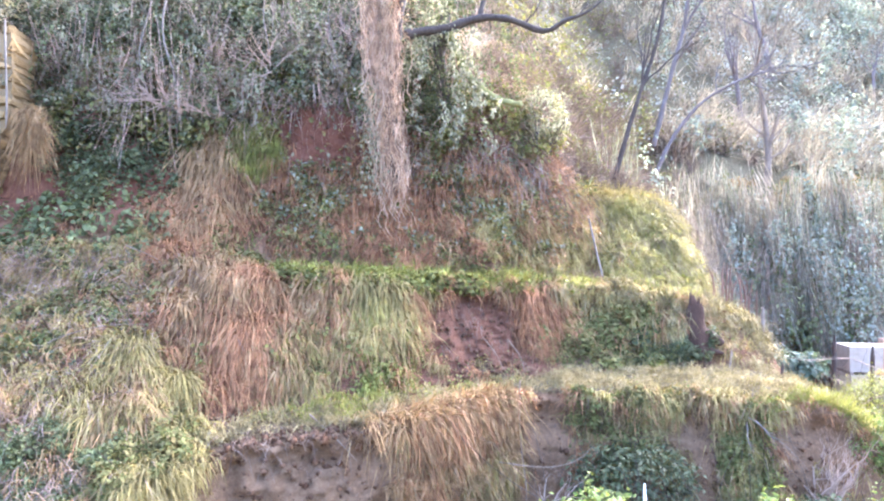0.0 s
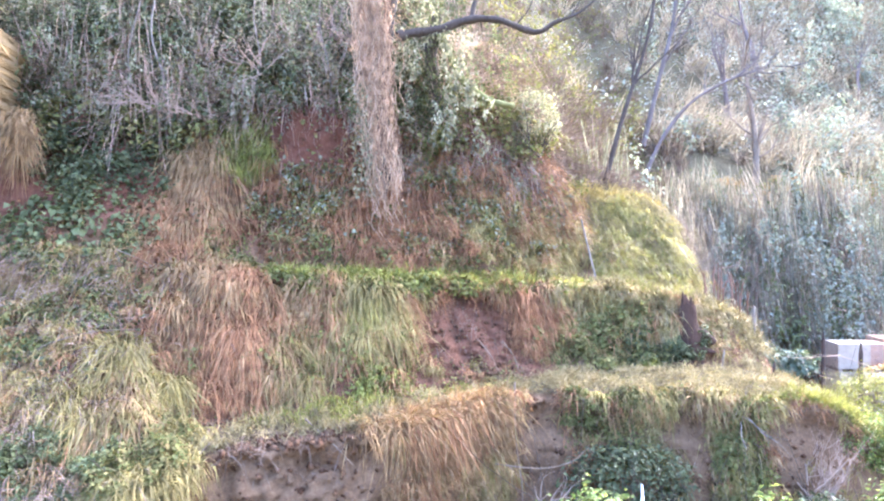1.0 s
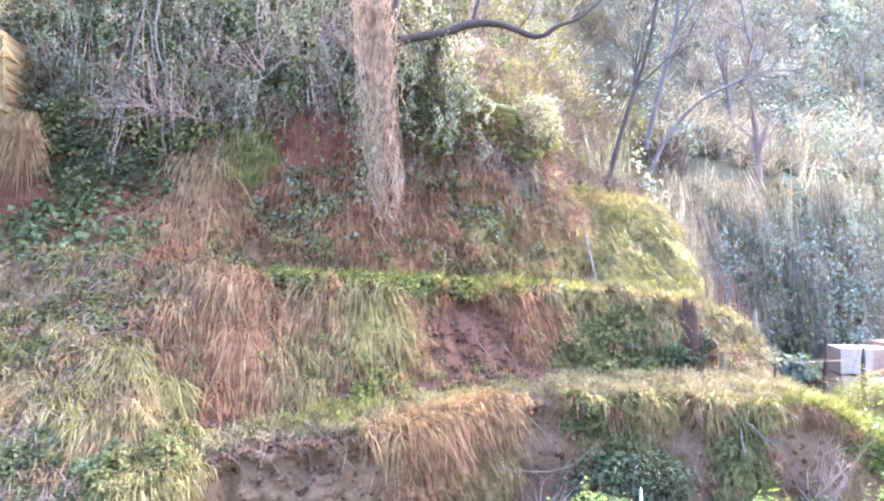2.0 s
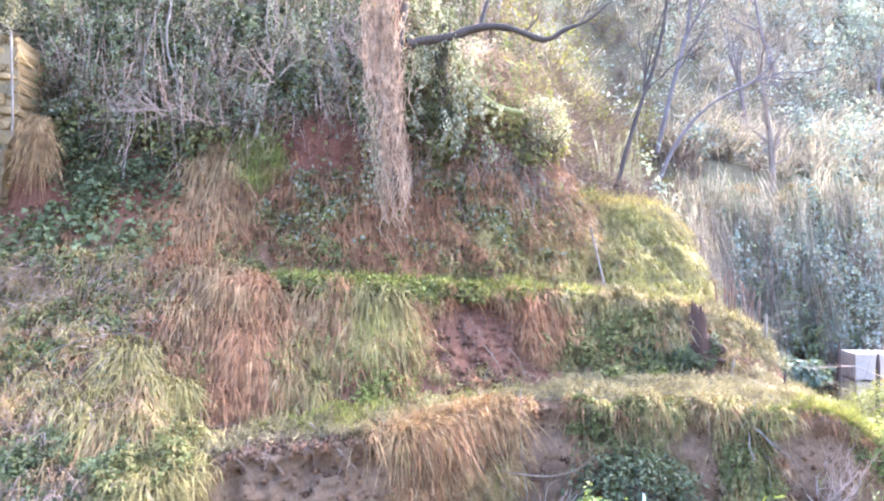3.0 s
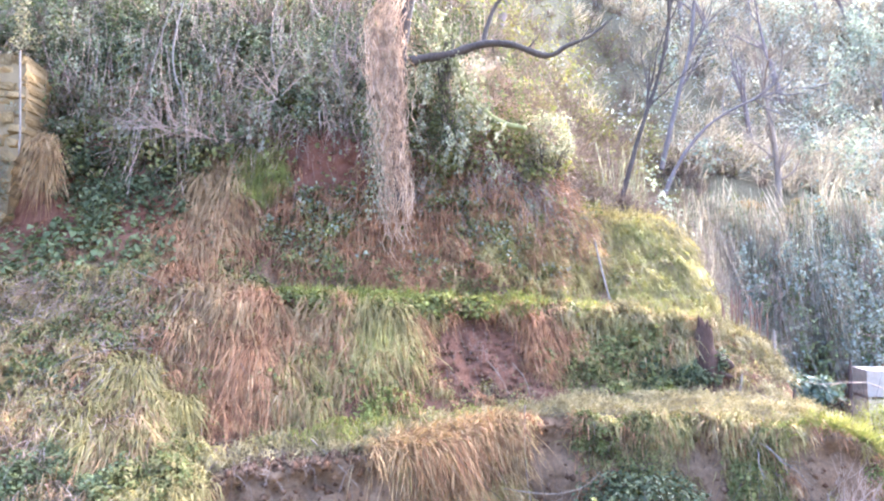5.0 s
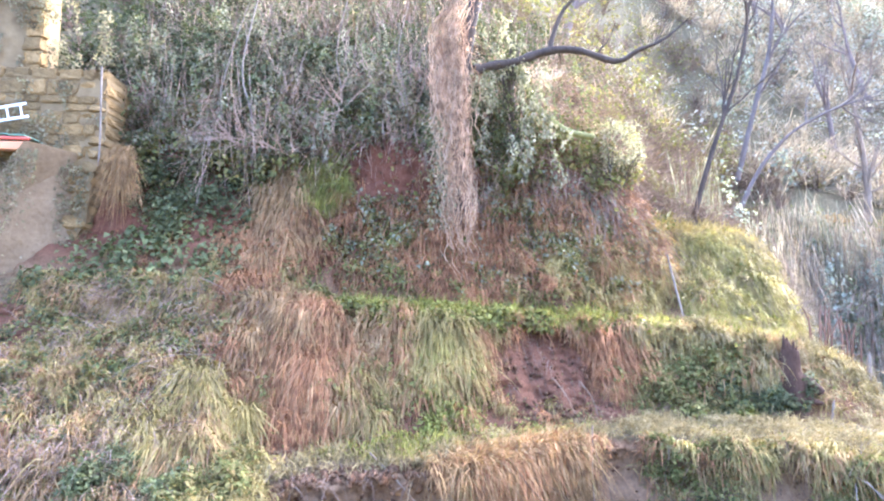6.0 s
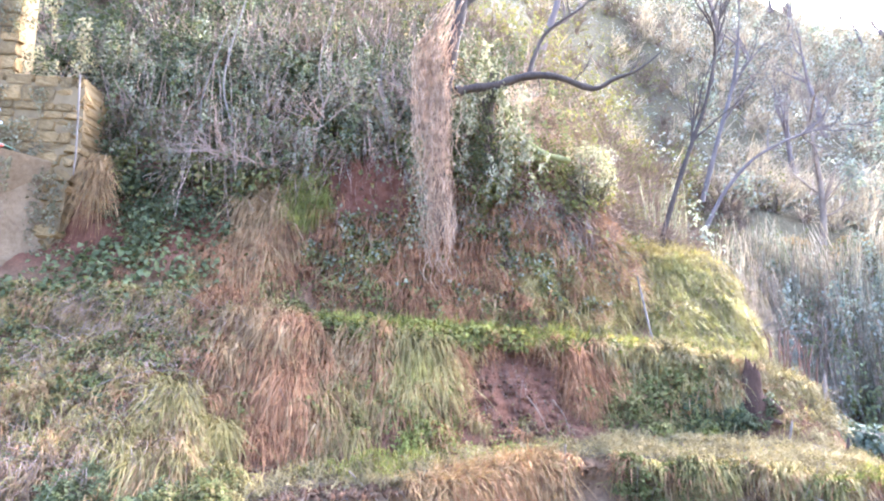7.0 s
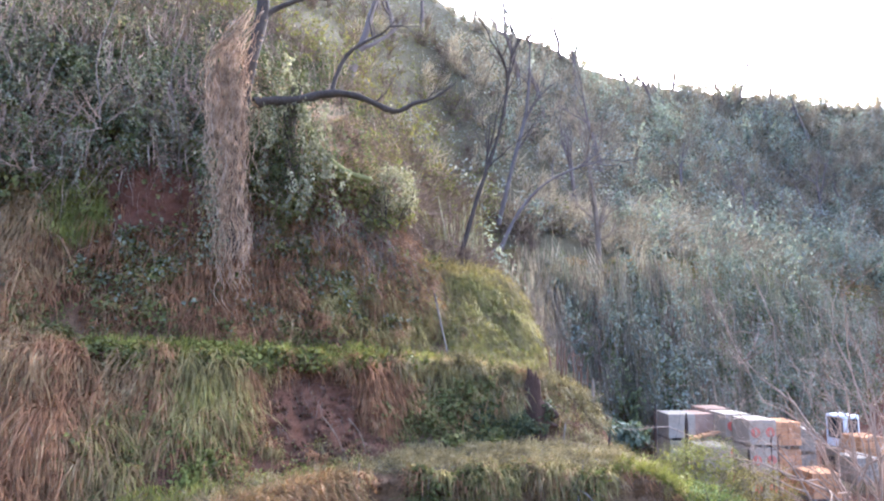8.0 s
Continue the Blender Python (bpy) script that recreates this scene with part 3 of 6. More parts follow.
# thin mixed growth everywhere
for mat, tint in ((DRY, "tan"), (OLIVE, "olive"), (RED, "brown")):
    drape("thin_grass", "thin " + tint + " grass scattered over the middle bank", mat, -4.3, 6.0, 5.0, 6.2, 5000, (0.15, 0.4), patchy=0.3)
    drape("thin_grass", "thin " + tint + " grass scattered over the upper bank", mat, -5.0, 3.6, 7.0, 8.0, 4500, (0.15, 0.4), patchy=0.3)
    drape("thin_grass", "thin " + tint + " grass scattered over the mound", mat, -9.5, -3.6, 2.4, 7.2, 8000, (0.15, 0.45), patchy=0.2)
    drape("thin_grass", "thin " + tint + " grass scattered over the lower bank", mat, -1.0, 6.5, 2.1, 3.6, 4500, (0.15, 0.4), patchy=0.3)
leafy("low_leaves", "small dull leaves scattered over the banks", DULL, -4.5, 6.0, 5.0, 6.1, 5000, (0.03, 0.07), 0.2, patchy=0.3)
leafy("low_leaves", "small dull leaves scattered over the mound", DULL, -9.5, -3.8, 2.5, 7.2, 9000, (0.03, 0.08), 0.2, patchy=0.3)
leafy("dead_leaves", "brown dead leaves scattered over the banks", RED, -9.0, 6.0, 4.9, 8.0, 9000, (0.03, 0.07), 0.15, patchy=0.3, tag="leaf litter")

# bank under the path
drape("dry_grass", "tan dry grass hanging over the lower bank", DRY, -0.85, 1.2, 2.35, 3.9, 9000, (0.25, 0.6), (0.009, 0.017), droop=1.3, wild=2.0, patchy=0.4)
drape("dry_grass", "tangle of curled dry stems in the hanging grass", DRY, -0.8, 1.15, 2.4, 3.85, 7000, (0.2, 0.45), (0.009, 0.016), out=1.0, up=0.0, droop=0.35, wild=2.6, patchy=0.3, per=9)
drape("rusty_grass", "rust-tinged dry grass hanging on the lower bank", RED, -0.6, 0.9, 2.7, 3.6, 3500, (0.3, 0.6), droop=1.5)
drape("olive_grass", "olive grass below the hanging dry grass", OLIVE, 0.3, 1.2, 2.25, 2.75, 2500, (0.2, 0.5))
drape("dry_roots", "dead roots and straw on the bare brown scarp", DARK_TWIG, -3.3, -0.7, 2.3, 3.6, 260, (0.15, 0.4), (0.006, 0.011), droop=0.9, patchy=0.5, wild=1.2, tag="roots", on_bare=1.0, per=3)
turf("grass_tuft", "short straw-coloured grass along the path edge", STRAW, -3.6, -0.7, 3.6, 4.6, 3200, (0.06, 0.16), patchy=0.4)
turf("grass_tuft", "short dry grass along the edge of the path", STRAW, -3.4, 6.4, 3.7, 4.6, 9000, (0.05, 0.14), patchy=0.35, lean=0.9)
leafy("ivy", "green ivy on the lower bank", DULL, 4.5, 5.35, 2.2, 3.0, 4200, (0.05, 0.1), 0.35, tag="ivy")
leafy("bramble", "green bramble leaves at the top of the lower bank", DULL, 2.15, 4.0, 2.6, 3.45, 5200, (0.04, 0.08), 0.3, tag="bramble", stems=300)
drape("olive_grass", "yellow-green grass overhanging the lower bank", OLIVE, 3.3, 4.05, 2.5, 3.7, 2200, (0.2, 0.5))
drape("olive_grass", "yellow-green grass overhanging the lower bank", OLIVE, 4.4, 5.6, 2.75, 3.7, 2400, (0.15, 0.45))
leafy("weeds", "bright green weeds hanging beside the bare slot", LUSH, 5.0, 5.5, 2.3, 3.3, 900, (0.04, 0.08), 0.25)
turf("lush_grass", "bright green grass on the bank end", LUSH, 5.8, 8.8, 3.2, 4.1, 6000, (0.07, 0.2))
turf("olive_grass", "long grass at the foot of the lower bank", OLIVE, 3.7, 7.0, 1.9, 2.5, 5200, (0.2, 0.55))
turf("lush_grass", "tall bright green growth beyond the path end", LUSH, 7.7, 10.6, 3.9, 6.6, 15000, (0.2, 0.55), (0.01, 0.02), lean=0.5)
leafy("weeds", "fresh green leaves in the tall growth", LUSH, 7.5, 9.6, 3.2, 6.4, 5500, (0.05, 0.11), 0.5)
turf("yard_weeds", "rank olive weeds covering the yard below", OLIVE, -6, 10, 1.25, 2.1, 15000, (0.2, 0.6), (0.012, 0.025))
leafy("weeds", "low green weeds in the yard", DULL, -4, 9, 1.4, 2.1, 9000, (0.06, 0.12), 0.35)

# path
turf("lush_grass", "bright green tufts on the path", LUSH, -2.4, -0.9, 4.0, 4.8, 3200, (0.05, 0.16), patchy=0.55)
leafy("weeds", "bright green weeds on the path", LUSH, -1.0, 1.3, 4.2, 5.1, 2600, (0.03, 0.07), 0.14, patchy=0.5)
drape("straw", "flattened pale straw strewn over the path", STRAW, 1.2, 7.0, 3.8, 5.05, 14000, (0.10, 0.3), (0.006, 0.012), out=0.3, up=0.15, droop=0.5, tag="straw")
turf("olive_grass", "short straw-coloured grass trodden on the path", STRAW, 0.8, 7.4, 3.8, 5.0, 6000, (0.04, 0.14), lean=0.9, droop=0.9, patchy=0.35)
leafy("weeds", "low green weeds along the path edges", LUSH, 1.2, 7.2, 3.7, 4.9, 1500, (0.03, 0.06), 0.08, patchy=0.75)
leafy("leaf_litter", "brown fallen leaves along the path", RED, -3.6, 2.0, 4.4, 5.2, 2000, (0.03, 0.07), 0.03, hang=0.0, tag="leaf litter")

# bank between the path and the terrace
drape("rusty_grass", "rust-brown dead grass hanging on the middle bank", RED, -4.1, -2.6, 5.15, 6.1, 12000, (0.35, 0.85), droop=1.4)
drape("dry_grass", "tan dead grass on the middle bank", DRY, -3.5, -1.6, 5.1, 6.05, 7000, (0.3, 0.75), droop=1.4)
drape("olive_grass", "olive grass on the middle bank", OLIVE, -2.9, -1.9, 5.05, 5.7, 4000, (0.25, 0.6))
drape("olive_grass", "yellow-green long grass hanging from the terrace edge", OLIVE, -1.9, -0.6, 5.3, 6.0, 7000, (0.3, 0.75))
drape("rusty_grass", "rust-brown grass among the olive grass", RED, -2.3, -0.5, 5.2, 6.0, 2800, (0.3, 0.6))
leafy("weeds", "bright green leafy weeds at the bank foot", LUSH, -1.5, -0.3, 4.9, 5.5, 3600, (0.04, 0.08), 0.25)
drape("roots", "bare roots hanging on the red earth scar", DARK_TWIG, -0.6, 1.8, 5.1, 5.95, 170, (0.2, 0.5), (0.006, 0.014), droop=1.6, patchy=0.5, tag="roots", on_bare=1.0, per=3)
drape("roots", "thin roots hanging in the bare slots of the lower bank", DARK_TWIG, 1.3, 6.8, 2.2, 3.3, 500, (0.15, 0.5), (0.006, 0.012), droop=1.3, wild=0.9, tag="roots", on_bare=1.0, per=3)
drape("rusty_grass", "clump of rust-red dead fern by the scar", RED, 1.35, 2.25, 5.35, 6.0, 4200, (0.3, 0.6), droop=1.5, tag="dead fern")
leafy("bramble", "dull green bramble thicket on the middle bank", DULL, 1.9, 5.1, 5.0, 5.75, 12000, (0.05, 0.1), 0.4, tag="bramble", stems=700)
leafy("ivy", "dark ivy at the bank foot below the stump", IVY, 3.6, 5.2, 5.05, 5.6, 3600, (0.05, 0.09), 0.4, tag="ivy")
leafy("weeds", "bright green weeds along the foot of the thicket", LUSH, 3.2, 4.6, 4.85, 5.25, 1700, (0.05, 0.1), 0.25)
drape("olive_grass", "dry olive grass under the terrace edge", OLIVE, 2.1, 5.0, 5.6, 6.2, 8000, (0.15, 0.4))
drape("dry_grass", "straw-coloured grass under the terrace edge", STRAW, 2.2, 6.2, 5.55, 6.6, 7000, (0.15, 0.4))
drape("olive_grass", "olive grass over the terrace end", OLIVE, 5.3, 7.0, 5.1, 6.6, 2600, (0.12, 0.32))
drape("dry_grass", "straw-coloured grass over the terrace end", STRAW, 5.3, 7.2, 5.0, 6.8, 4200, (0.12, 0.32))
leafy("leaf_litter", "brown dead leaves caught in the middle bank", RED, 2.0, 5.0, 5.3, 6.0, 1600, (0.04, 0.07), 0.35, tag="leaf litter")

leafy("weeds", "small green weeds between the hanging grass of the middle bank", LUSH, -4.2, -0.5, 5.1, 5.95, 2600, (0.04, 0.09), 0.35, patchy=0.6)
leafy("bramble", "dull bramble leaves between the hanging grass of the middle bank", DULL, -4.3, -0.6, 5.05, 6.0, 3200, (0.05, 0.1), 0.35, patchy=0.6, tag="bramble")

# terrace
leafy("weeds", "band of bright green broad-leaved weeds along the terrace", LUSH, -3.8, 3.3, 5.88, 6.8, 15000, (0.05, 0.11), 0.22, tag="weeds", stems=300)
leafy("weeds", "dark green leaves in the weed band on the terrace", DULL, -3.7, 2.2, 5.86, 6.2, 4500, (0.06, 0.12), 0.2)
turf("lush_grass", "green grass on the terrace", LUSH, -3.6, 5.2, 6.0, 7.0, 10000, (0.08, 0.24))
turf("dry_grass", "dry grass on the terrace", STRAW, 2.0, 6.6, 6.0, 7.0, 6000, (0.08, 0.24))

# left mound
leafy("ivy", "broad bluish green ivy leaves under the stone wall", FERN, -8.6, -4.9, 6.5, 7.5, 2600, (0.08, 0.15), 0.35, aspect=0.8, tag="ivy")
leafy("ivy", "ivy creeping over the mound", DULL, -8.5, -4.4, 5.2, 7.0, 14000, (0.05, 0.1), 0.3, tag="ivy", stems=900)
leafy("ivy", "dark ivy patches on the mound", IVY, -8.8, -4.6, 4.9, 7.0, 6000, (0.05, 0.1), 0.3, patchy=0.55, tag="ivy")
drape("dry_grass", "tan grass on the mound", DRY, -8.5, -4.4, 5.1, 7.1, 7000, (0.2, 0.5), patchy=0.5)
drape("olive_grass", "olive grass on the mound", OLIVE, -8.5, -4.6, 5.3, 7.0, 9000, (0.15, 0.45), patchy=0.5)
drape("dry_twigs", "grey dead bramble stems on the mound", TWIG, -8.5, -4.0, 4.6, 6.6, 4500, (0.3, 0.9), (0.006, 0.012), droop=0.8, tag="dead stems", per=6)
drape("grass_tussock", "big tussock of pale yellow-green hanging grass", OLIVE, -5.2, -4.25, 4.75, 5.5, 6500, (0.35, 0.8), droop=1.3, tag="grass tussock")
drape("grass_tussock", "big tussock of pale straw-coloured hanging grass", DRY, -4.9, -4.2, 4.6, 5.3, 3800, (0.35, 0.8), droop=1.4, tag="grass tussock")
leafy("ivy", "dull green ivy patch low on the mound", DULL, -6.2, -4.1, 3.2, 4.75, 5500, (0.05, 0.1), 0.3, tag="ivy")
leafy("ivy", "dark ivy patch below the grass fountains", FERN, -5.9, -4.2, 3.8, 4.8, 9000, (0.04, 0.075), 0.4, patchy=0.1, tag="ivy")
drape("olive_grass", "yellow-green grass spilling down beside the scarp", OLIVE, -4.25, -3.3, 2.6, 4.9, 3800, (0.3, 0.65))
leafy("weeds", "dull weeds in the grass beside the scarp", DULL, -4.9, -3.4, 3.0, 4.9, 4200, (0.04, 0.085), 0.35, patchy=0.1)
drape("dry_grass", "tan dead grass on the slope", DRY, -8.5, -5.2, 2.6, 5.2, 11000, (0.25, 0.6))
drape("dry_grass", "tan dead grass over the foot of the mound", DRY, -9.0, -4.9, 4.95, 5.6, 4500, (0.2, 0.5), patchy=0.1, on_bare=0.6)
drape("olive_grass", "olive grass over the foot of the mound", OLIVE, -9.0, -4.9, 4.95, 5.6, 6000, (0.2, 0.5), patchy=0.1, on_bare=0.6)
leafy("weeds", "dull green weeds over the foot of the mound", DULL, -9.0, -4.8, 4.2, 5.5, 5000, (0.04, 0.09), 0.2, patchy=0.4)
drape("olive_grass", "olive grass on the lower slope", OLIVE, -8.5, -5.2, 2.2, 3.6, 5000, (0.25, 0.6))
drape("dry_twigs", "grey tangle of dead stems low on the slope", TWIG, -8.0, -3.8, 2.4, 4.8, 3500, (0.3, 0.8), (0.006, 0.012), droop=0.8, tag="dead stems", per=6)
drape("rusty_grass", "column of rust-orange dead grass", RED, -5.4, -4.3, 6.3, 7.5, 7500, (0.3, 0.7), droop=1.5)
drape("dry_grass", "tan grass spilling from the column to the path", DRY, -4.8, -3.4, 5.3, 6.7, 9000, (0.3, 0.7), droop=1.4)

tussock("big fountain of pale yellow-green hanging grass", OLIVE, -5.0, 5.45, 2600, 0.32, (0.6, 1.15), lean=(0.1, -0.5))
tussock("big fountain of straw-coloured hanging grass", DRY, -4.75, 5.3, 1500, 0.25, (0.5, 1.0), lean=(0.15, -0.5))
tussock("tussock of olive grass under a tan crest", OLIVE, -4.1, 5.25, 1600, 0.24, (0.45, 0.85), lean=(0.0, -0.5))
tussock("tussock of tan grass above the olive one", DRY, -4.15, 5.5, 1100, 0.22, (0.4, 0.8), lean=(0.0, -0.5))
tussock("yellow-green tussock beside the bare scarp", OLIVE, -4.15, 4.75, 1200, 0.3, (0.5, 0.95), lean=(0.1, -0.5))
tussock("yellow-green tussock low beside the bare scarp", OLIVE, -3.95, 4.2, 900, 0.3, (0.5, 0.9), lean=(0.1, -0.5))
tussock("rust-orange tussock on the shoulder of the mound", RED, -5.5, 7.35, 1300, 0.25, (0.5, 1.0), lean=(0.0, -0.6), droop=1.4)
tussock("rust-orange tussock on the shoulder of the mound", RED, -5.15, 7.0, 1100, 0.25, (0.45, 0.9), lean=(0.0, -0.6), droop=1.4)
tussock("tan tussock hanging from the terrace edge", DRY, -3.75, 6.0, 1500, 0.3, (0.5, 0.95), lean=(0.1, -0.7), droop=1.4)
tussock("tan tussock hanging from the terrace edge", DRY, -3.2, 5.95, 1400, 0.3, (0.5, 0.95), lean=(0.05, -0.7), droop=1.4)
tussock("rust-brown tussock hanging on the middle bank", RED, -3.35, 5.62, 1800, 0.3, (0.55, 1.05), lean=(0.1, -0.6), droop=1.5)
tussock("rust-brown tussock hanging on the middle bank", RED, -2.75, 5.7, 1400, 0.25, (0.5, 0.95), lean=(0.0, -0.6), droop=1.5)
tussock("olive-tan tussock hanging on the middle bank", OLIVE, -2.45, 5.62, 1500, 0.2, (0.5, 1.0), lean=(-0.05, -0.6), droop=1.5)
tussock("rust-orange tussock beside the olive grass", RED, -1.95, 5.72, 1100, 0.2, (0.4, 0.8), lean=(0.0, -0.6), droop=1.5)
tussock("yellow-olive tussock hanging from the terrace edge", YELLOW, -1.35, 5.88, 1500, 0.24, (0.5, 0.9), lean=(0.0, -0.6), droop=1.4)
tussock("yellow-olive tussock hanging beside the earth scar", OLIVE, -0.95, 5.85, 1500, 0.24, (0.5, 0.95), lean=(0.05, -0.6), droop=1.4)
tussock("rust-orange grass at the edge of the earth scar", RED, -0.62, 5.95, 500, 0.14, (0.35, 0.7), lean=(0.2, -0.6), droop=1.5)

leafy("weeds", "green weeds where the terrace meets the mound", DULL, -4.8, -3.3, 6.4, 7.2, 2600, (0.05, 0.1), 0.2, patchy=0.0)
drape("olive_grass", "olive grass where the terrace meets the mound", OLIVE, -5.3, -3.5, 6.0, 7.15, 5000, (0.2, 0.5), patchy=0.1)
drape("dry_grass", "tan grass where the terrace meets the mound", DRY, -5.3, -3.5, 6.0, 7.15, 3500, (0.2, 0.5), patchy=0.1)
for k in range(22):
    tussock("clump of sunlit yellow-green grass on the knoll", (YELLOW, STRAW, YELLOW, OLIVE)[k % 4], rng.uniform(3.6, 6.1), rng.uniform(7.15, 8.05), 420, 0.2, (0.3, 0.65), lean=(0.05, -0.6), droop=1.4)

# bank above the terrace
drape("dry_grass", "pale tan grass falling down the upper bank", DRY, -5.2, -4.1, 7.2, 7.85, 6500, (0.4, 0.9), droop=1.5)
drape("rusty_grass", "rust-orange grass below the pale grass", RED, -4.8, -3.9, 7.1, 7.6, 3000, (0.3, 0.7), droop=1.5)
drape("lush_grass", "bright green grass patch on the upper bank", LUSH, -4.6, -3.4, 7.5, 8.0, 5000, (0.2, 0.5), tag="grass")
leafy("weeds", "sparse dull green leaves on the red bank", DULL, -4.0, 3.2, 7.02, 7.75, 11000, (0.06, 0.115), 0.28, patchy=0.45, stems=900)
leafy("weeds", "pale grey-green leaves standing off the red bank", SILVER, -4.0, 3.4, 7.1, 8.0, 4200, (0.06, 0.12), 0.35, patchy=0.5)
drape("rusty_grass", "thin rust-brown grass over the red bank", RED, -4.2, 3.0, 7.02, 7.8, 14000, (0.2, 0.55), patchy=0.4)
drape("rusty_grass", "thick rusty tufts below the vine tree", RED, -2.0, 0.0, 7.05, 7.6, 5200, (0.3, 0.75), droop=1.5)
drape("rusty_grass", "rust-brown grass between the mound and the middle bank", RED, -5.2, -3.6, 5.2, 7.0, 5000, (0.25, 0.6), droop=1.4)
leafy("weeds", "fresh green sprigs on the red bank", LUSH, -3.6, 2.8, 7.0, 7.6, 3000, (0.04, 0.08), 0.2, patchy=0.55)
drape("olive_grass", "olive grass on the upper bank", OLIVE, 0.8, 3.5, 7.02, 7.5, 7000, (0.2, 0.45), patchy=0.35)
leafy("weeds", "green leaves at the foot of the upper bank", LUSH, 0.6, 3.2, 7.0, 7.45, 2600, (0.04, 0.08), 0.2, patchy=0.4)
drape("dead_stems", "curtain of pinkish brown dead stems over the bank corner", RED, 2.0, 3.6, 7.5, 8.35, 6500, (0.25, 0.6), (0.007, 0.013), droop=1.3, per=14, wild=1.2)
drape("dead_stems", "pinkish grey dead stems over the bank corner", DARK_TWIG, 1.9, 3.9, 7.6, 8.6, 6000, (0.3, 0.7), (0.006, 0.012), droop=1.2, per=10, wild=1.2, tag="dead stems")
drape("lush_grass", "sunlit yellow-green grass flattened on the knoll", YELLOW, 3.2, 6.3, 7.05, 8.15, 17000, (0.2, 0.6), (0.012, 0.026), droop=1.5, tag="grass", wild=0.9, patchy=0.4)
drape("olive_grass", "yellowish grass on the knoll", OLIVE, 3.1, 6.5, 7.0, 8.3, 13000, (0.2, 0.6), (0.012, 0.024), droop=1.5, tag="grass", wild=0.9, patchy=0.4)
turf("olive_grass", "ragged olive grass along the knoll top", OLIVE, 3.3, 6.2, 7.8, 8.3, 2500, (0.15, 0.45), lean=0.6)
drape("dry_grass", "straw-coloured tussocks hanging down the knoll", STRAW, 3.3, 6.4, 7.1, 8.2, 7000, (0.3, 0.7), (0.010, 0.022), droop=1.6, wild=0.9, patchy=0.6)
leafy("weeds", "green weeds in the knoll grass", LUSH, 3.4, 6.3, 7.0, 8.0, 2600, (0.05, 0.1), 0.2, patchy=0.5)
strands("hanging_roots", "thin roots hanging over the red earth hollow", TWIG, -4.5, 2.5, 7.5, 8.2, 1600, (0.3, 1.0), (0.006, 0.012), 0.3, "roots")

# ivy and scrub above the banks
leafy("ivy", "thick grey-green ivy overhanging the red bank", GREY_LEAF, -9.5, -0.2, 7.95, 9.3, 20000, (0.05, 0.10), 1.15, aspect=0.75, tag="ivy", clump=0.5, patchy=0.3)
leafy("ivy", "thick dark ivy overhanging the red bank", IVY, -9.5, -0.2, 7.95, 9.3, 30000, (0.06, 0.11), 1.1, aspect=0.75, tag="ivy", clump=0.8, patchy=0.1)
leafy("ivy", "ivy climbing the high slope", IVY, -11, 1.5, 9.0, 9.6, 24000, (0.07, 0.13), 1.0, aspect=0.75, tag="ivy", clump=0.9, patchy=0.15)
leafy("ivy", "greyish ivy hanging over the red bank", DULL, -9.0, 2.2, 7.75, 8.5, 15000, (0.07, 0.12), 0.7, aspect=0.75, tag="ivy", clump=0.6, patchy=0.4)
leaf_columns("ivy", "grey-green ivy hanging in ropes over the red bank", SILVER, -9.3, -0.3, 8.0, 9.3, 190, 60, (0.5, 1.6), (0.045, 0.08), 0.11, 1.4)
leaf_columns("ivy", "dark ivy hanging in ropes over the red bank", FERN, -9.3, 2.4, 7.95, 9.2, 130, 60, (0.5, 1.5), (0.045, 0.09), 0.12, 1.2)
curtain("dead_vines", "brown dead vines hanging through the ivy", TWIG, -9.5, 1.0, 8.0, 9.3, 110, 14, (0.5, 1.8), (0.007, 0.015), 1.5, 0.25)
drape("dead_stems", "tangle of brown twigs in the ivy", PINK_TWIG, -9.0, 2.0, 7.9, 9.3, 17000, (0.4, 1.2), (0.008, 0.016), out=0.9, up=0.2, droop=0.7, tag="dead stems", per=6)
leafy("ivy", "ivy over the slope behind the stone wall", IVY, -16, -6.5, 8.7, 10.2, 14000, (0.09, 0.16), 1.3, aspect=0.75, tag="ivy", clump=0.9, patchy=0.1)
leafy("ivy", "ivy in the shade beside the stone wall", IVY, -8.2, -5.0, 7.4, 8.1, 6000, (0.07, 0.12), 0.5, tag="ivy")

# slope beyond the knoll
drape("dead_stems", "pale brown bramble scrub on the slope beyond the knoll", DARK_TWIG, 1.4, 9.0, 8.3, 9.6, 26000, (0.5, 1.6), (0.010, 0.020), out=0.6, up=0.5, droop=0.7, tag="scrub", per=6)
leafy("scrub", "dull olive leaves in the scrub beyond the knoll", DULL, 1.5, 9.0, 8.4, 9.9, 14000, (0.06, 0.12), 0.9, tag="scrub", clump=0.9, patchy=0.4)
# bank behind the yard: its vines and ivy partly in the haze-paled colours
curtain("dead_vines", "curtains of dead vines down the bank behind the yard, paled for haze", HAZE_TWIG, 7.0, 18.0, 8.3, 9.1, 200, 30, (1.0, 3.4), (0.012, 0.026), 1.5, 0.11)
curtain("dead_vines", "grey-olive dead vines, paled for haze, hanging down the bank behind the yard", HAZE_VINE, 7.0, 34.0, 8.25, 9.1, 480, 30, (1.0, 3.4), (0.012, 0.026), 1.5, 0.11)
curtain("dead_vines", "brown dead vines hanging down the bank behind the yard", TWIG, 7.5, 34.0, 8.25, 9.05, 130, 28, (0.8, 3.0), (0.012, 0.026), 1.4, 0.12)
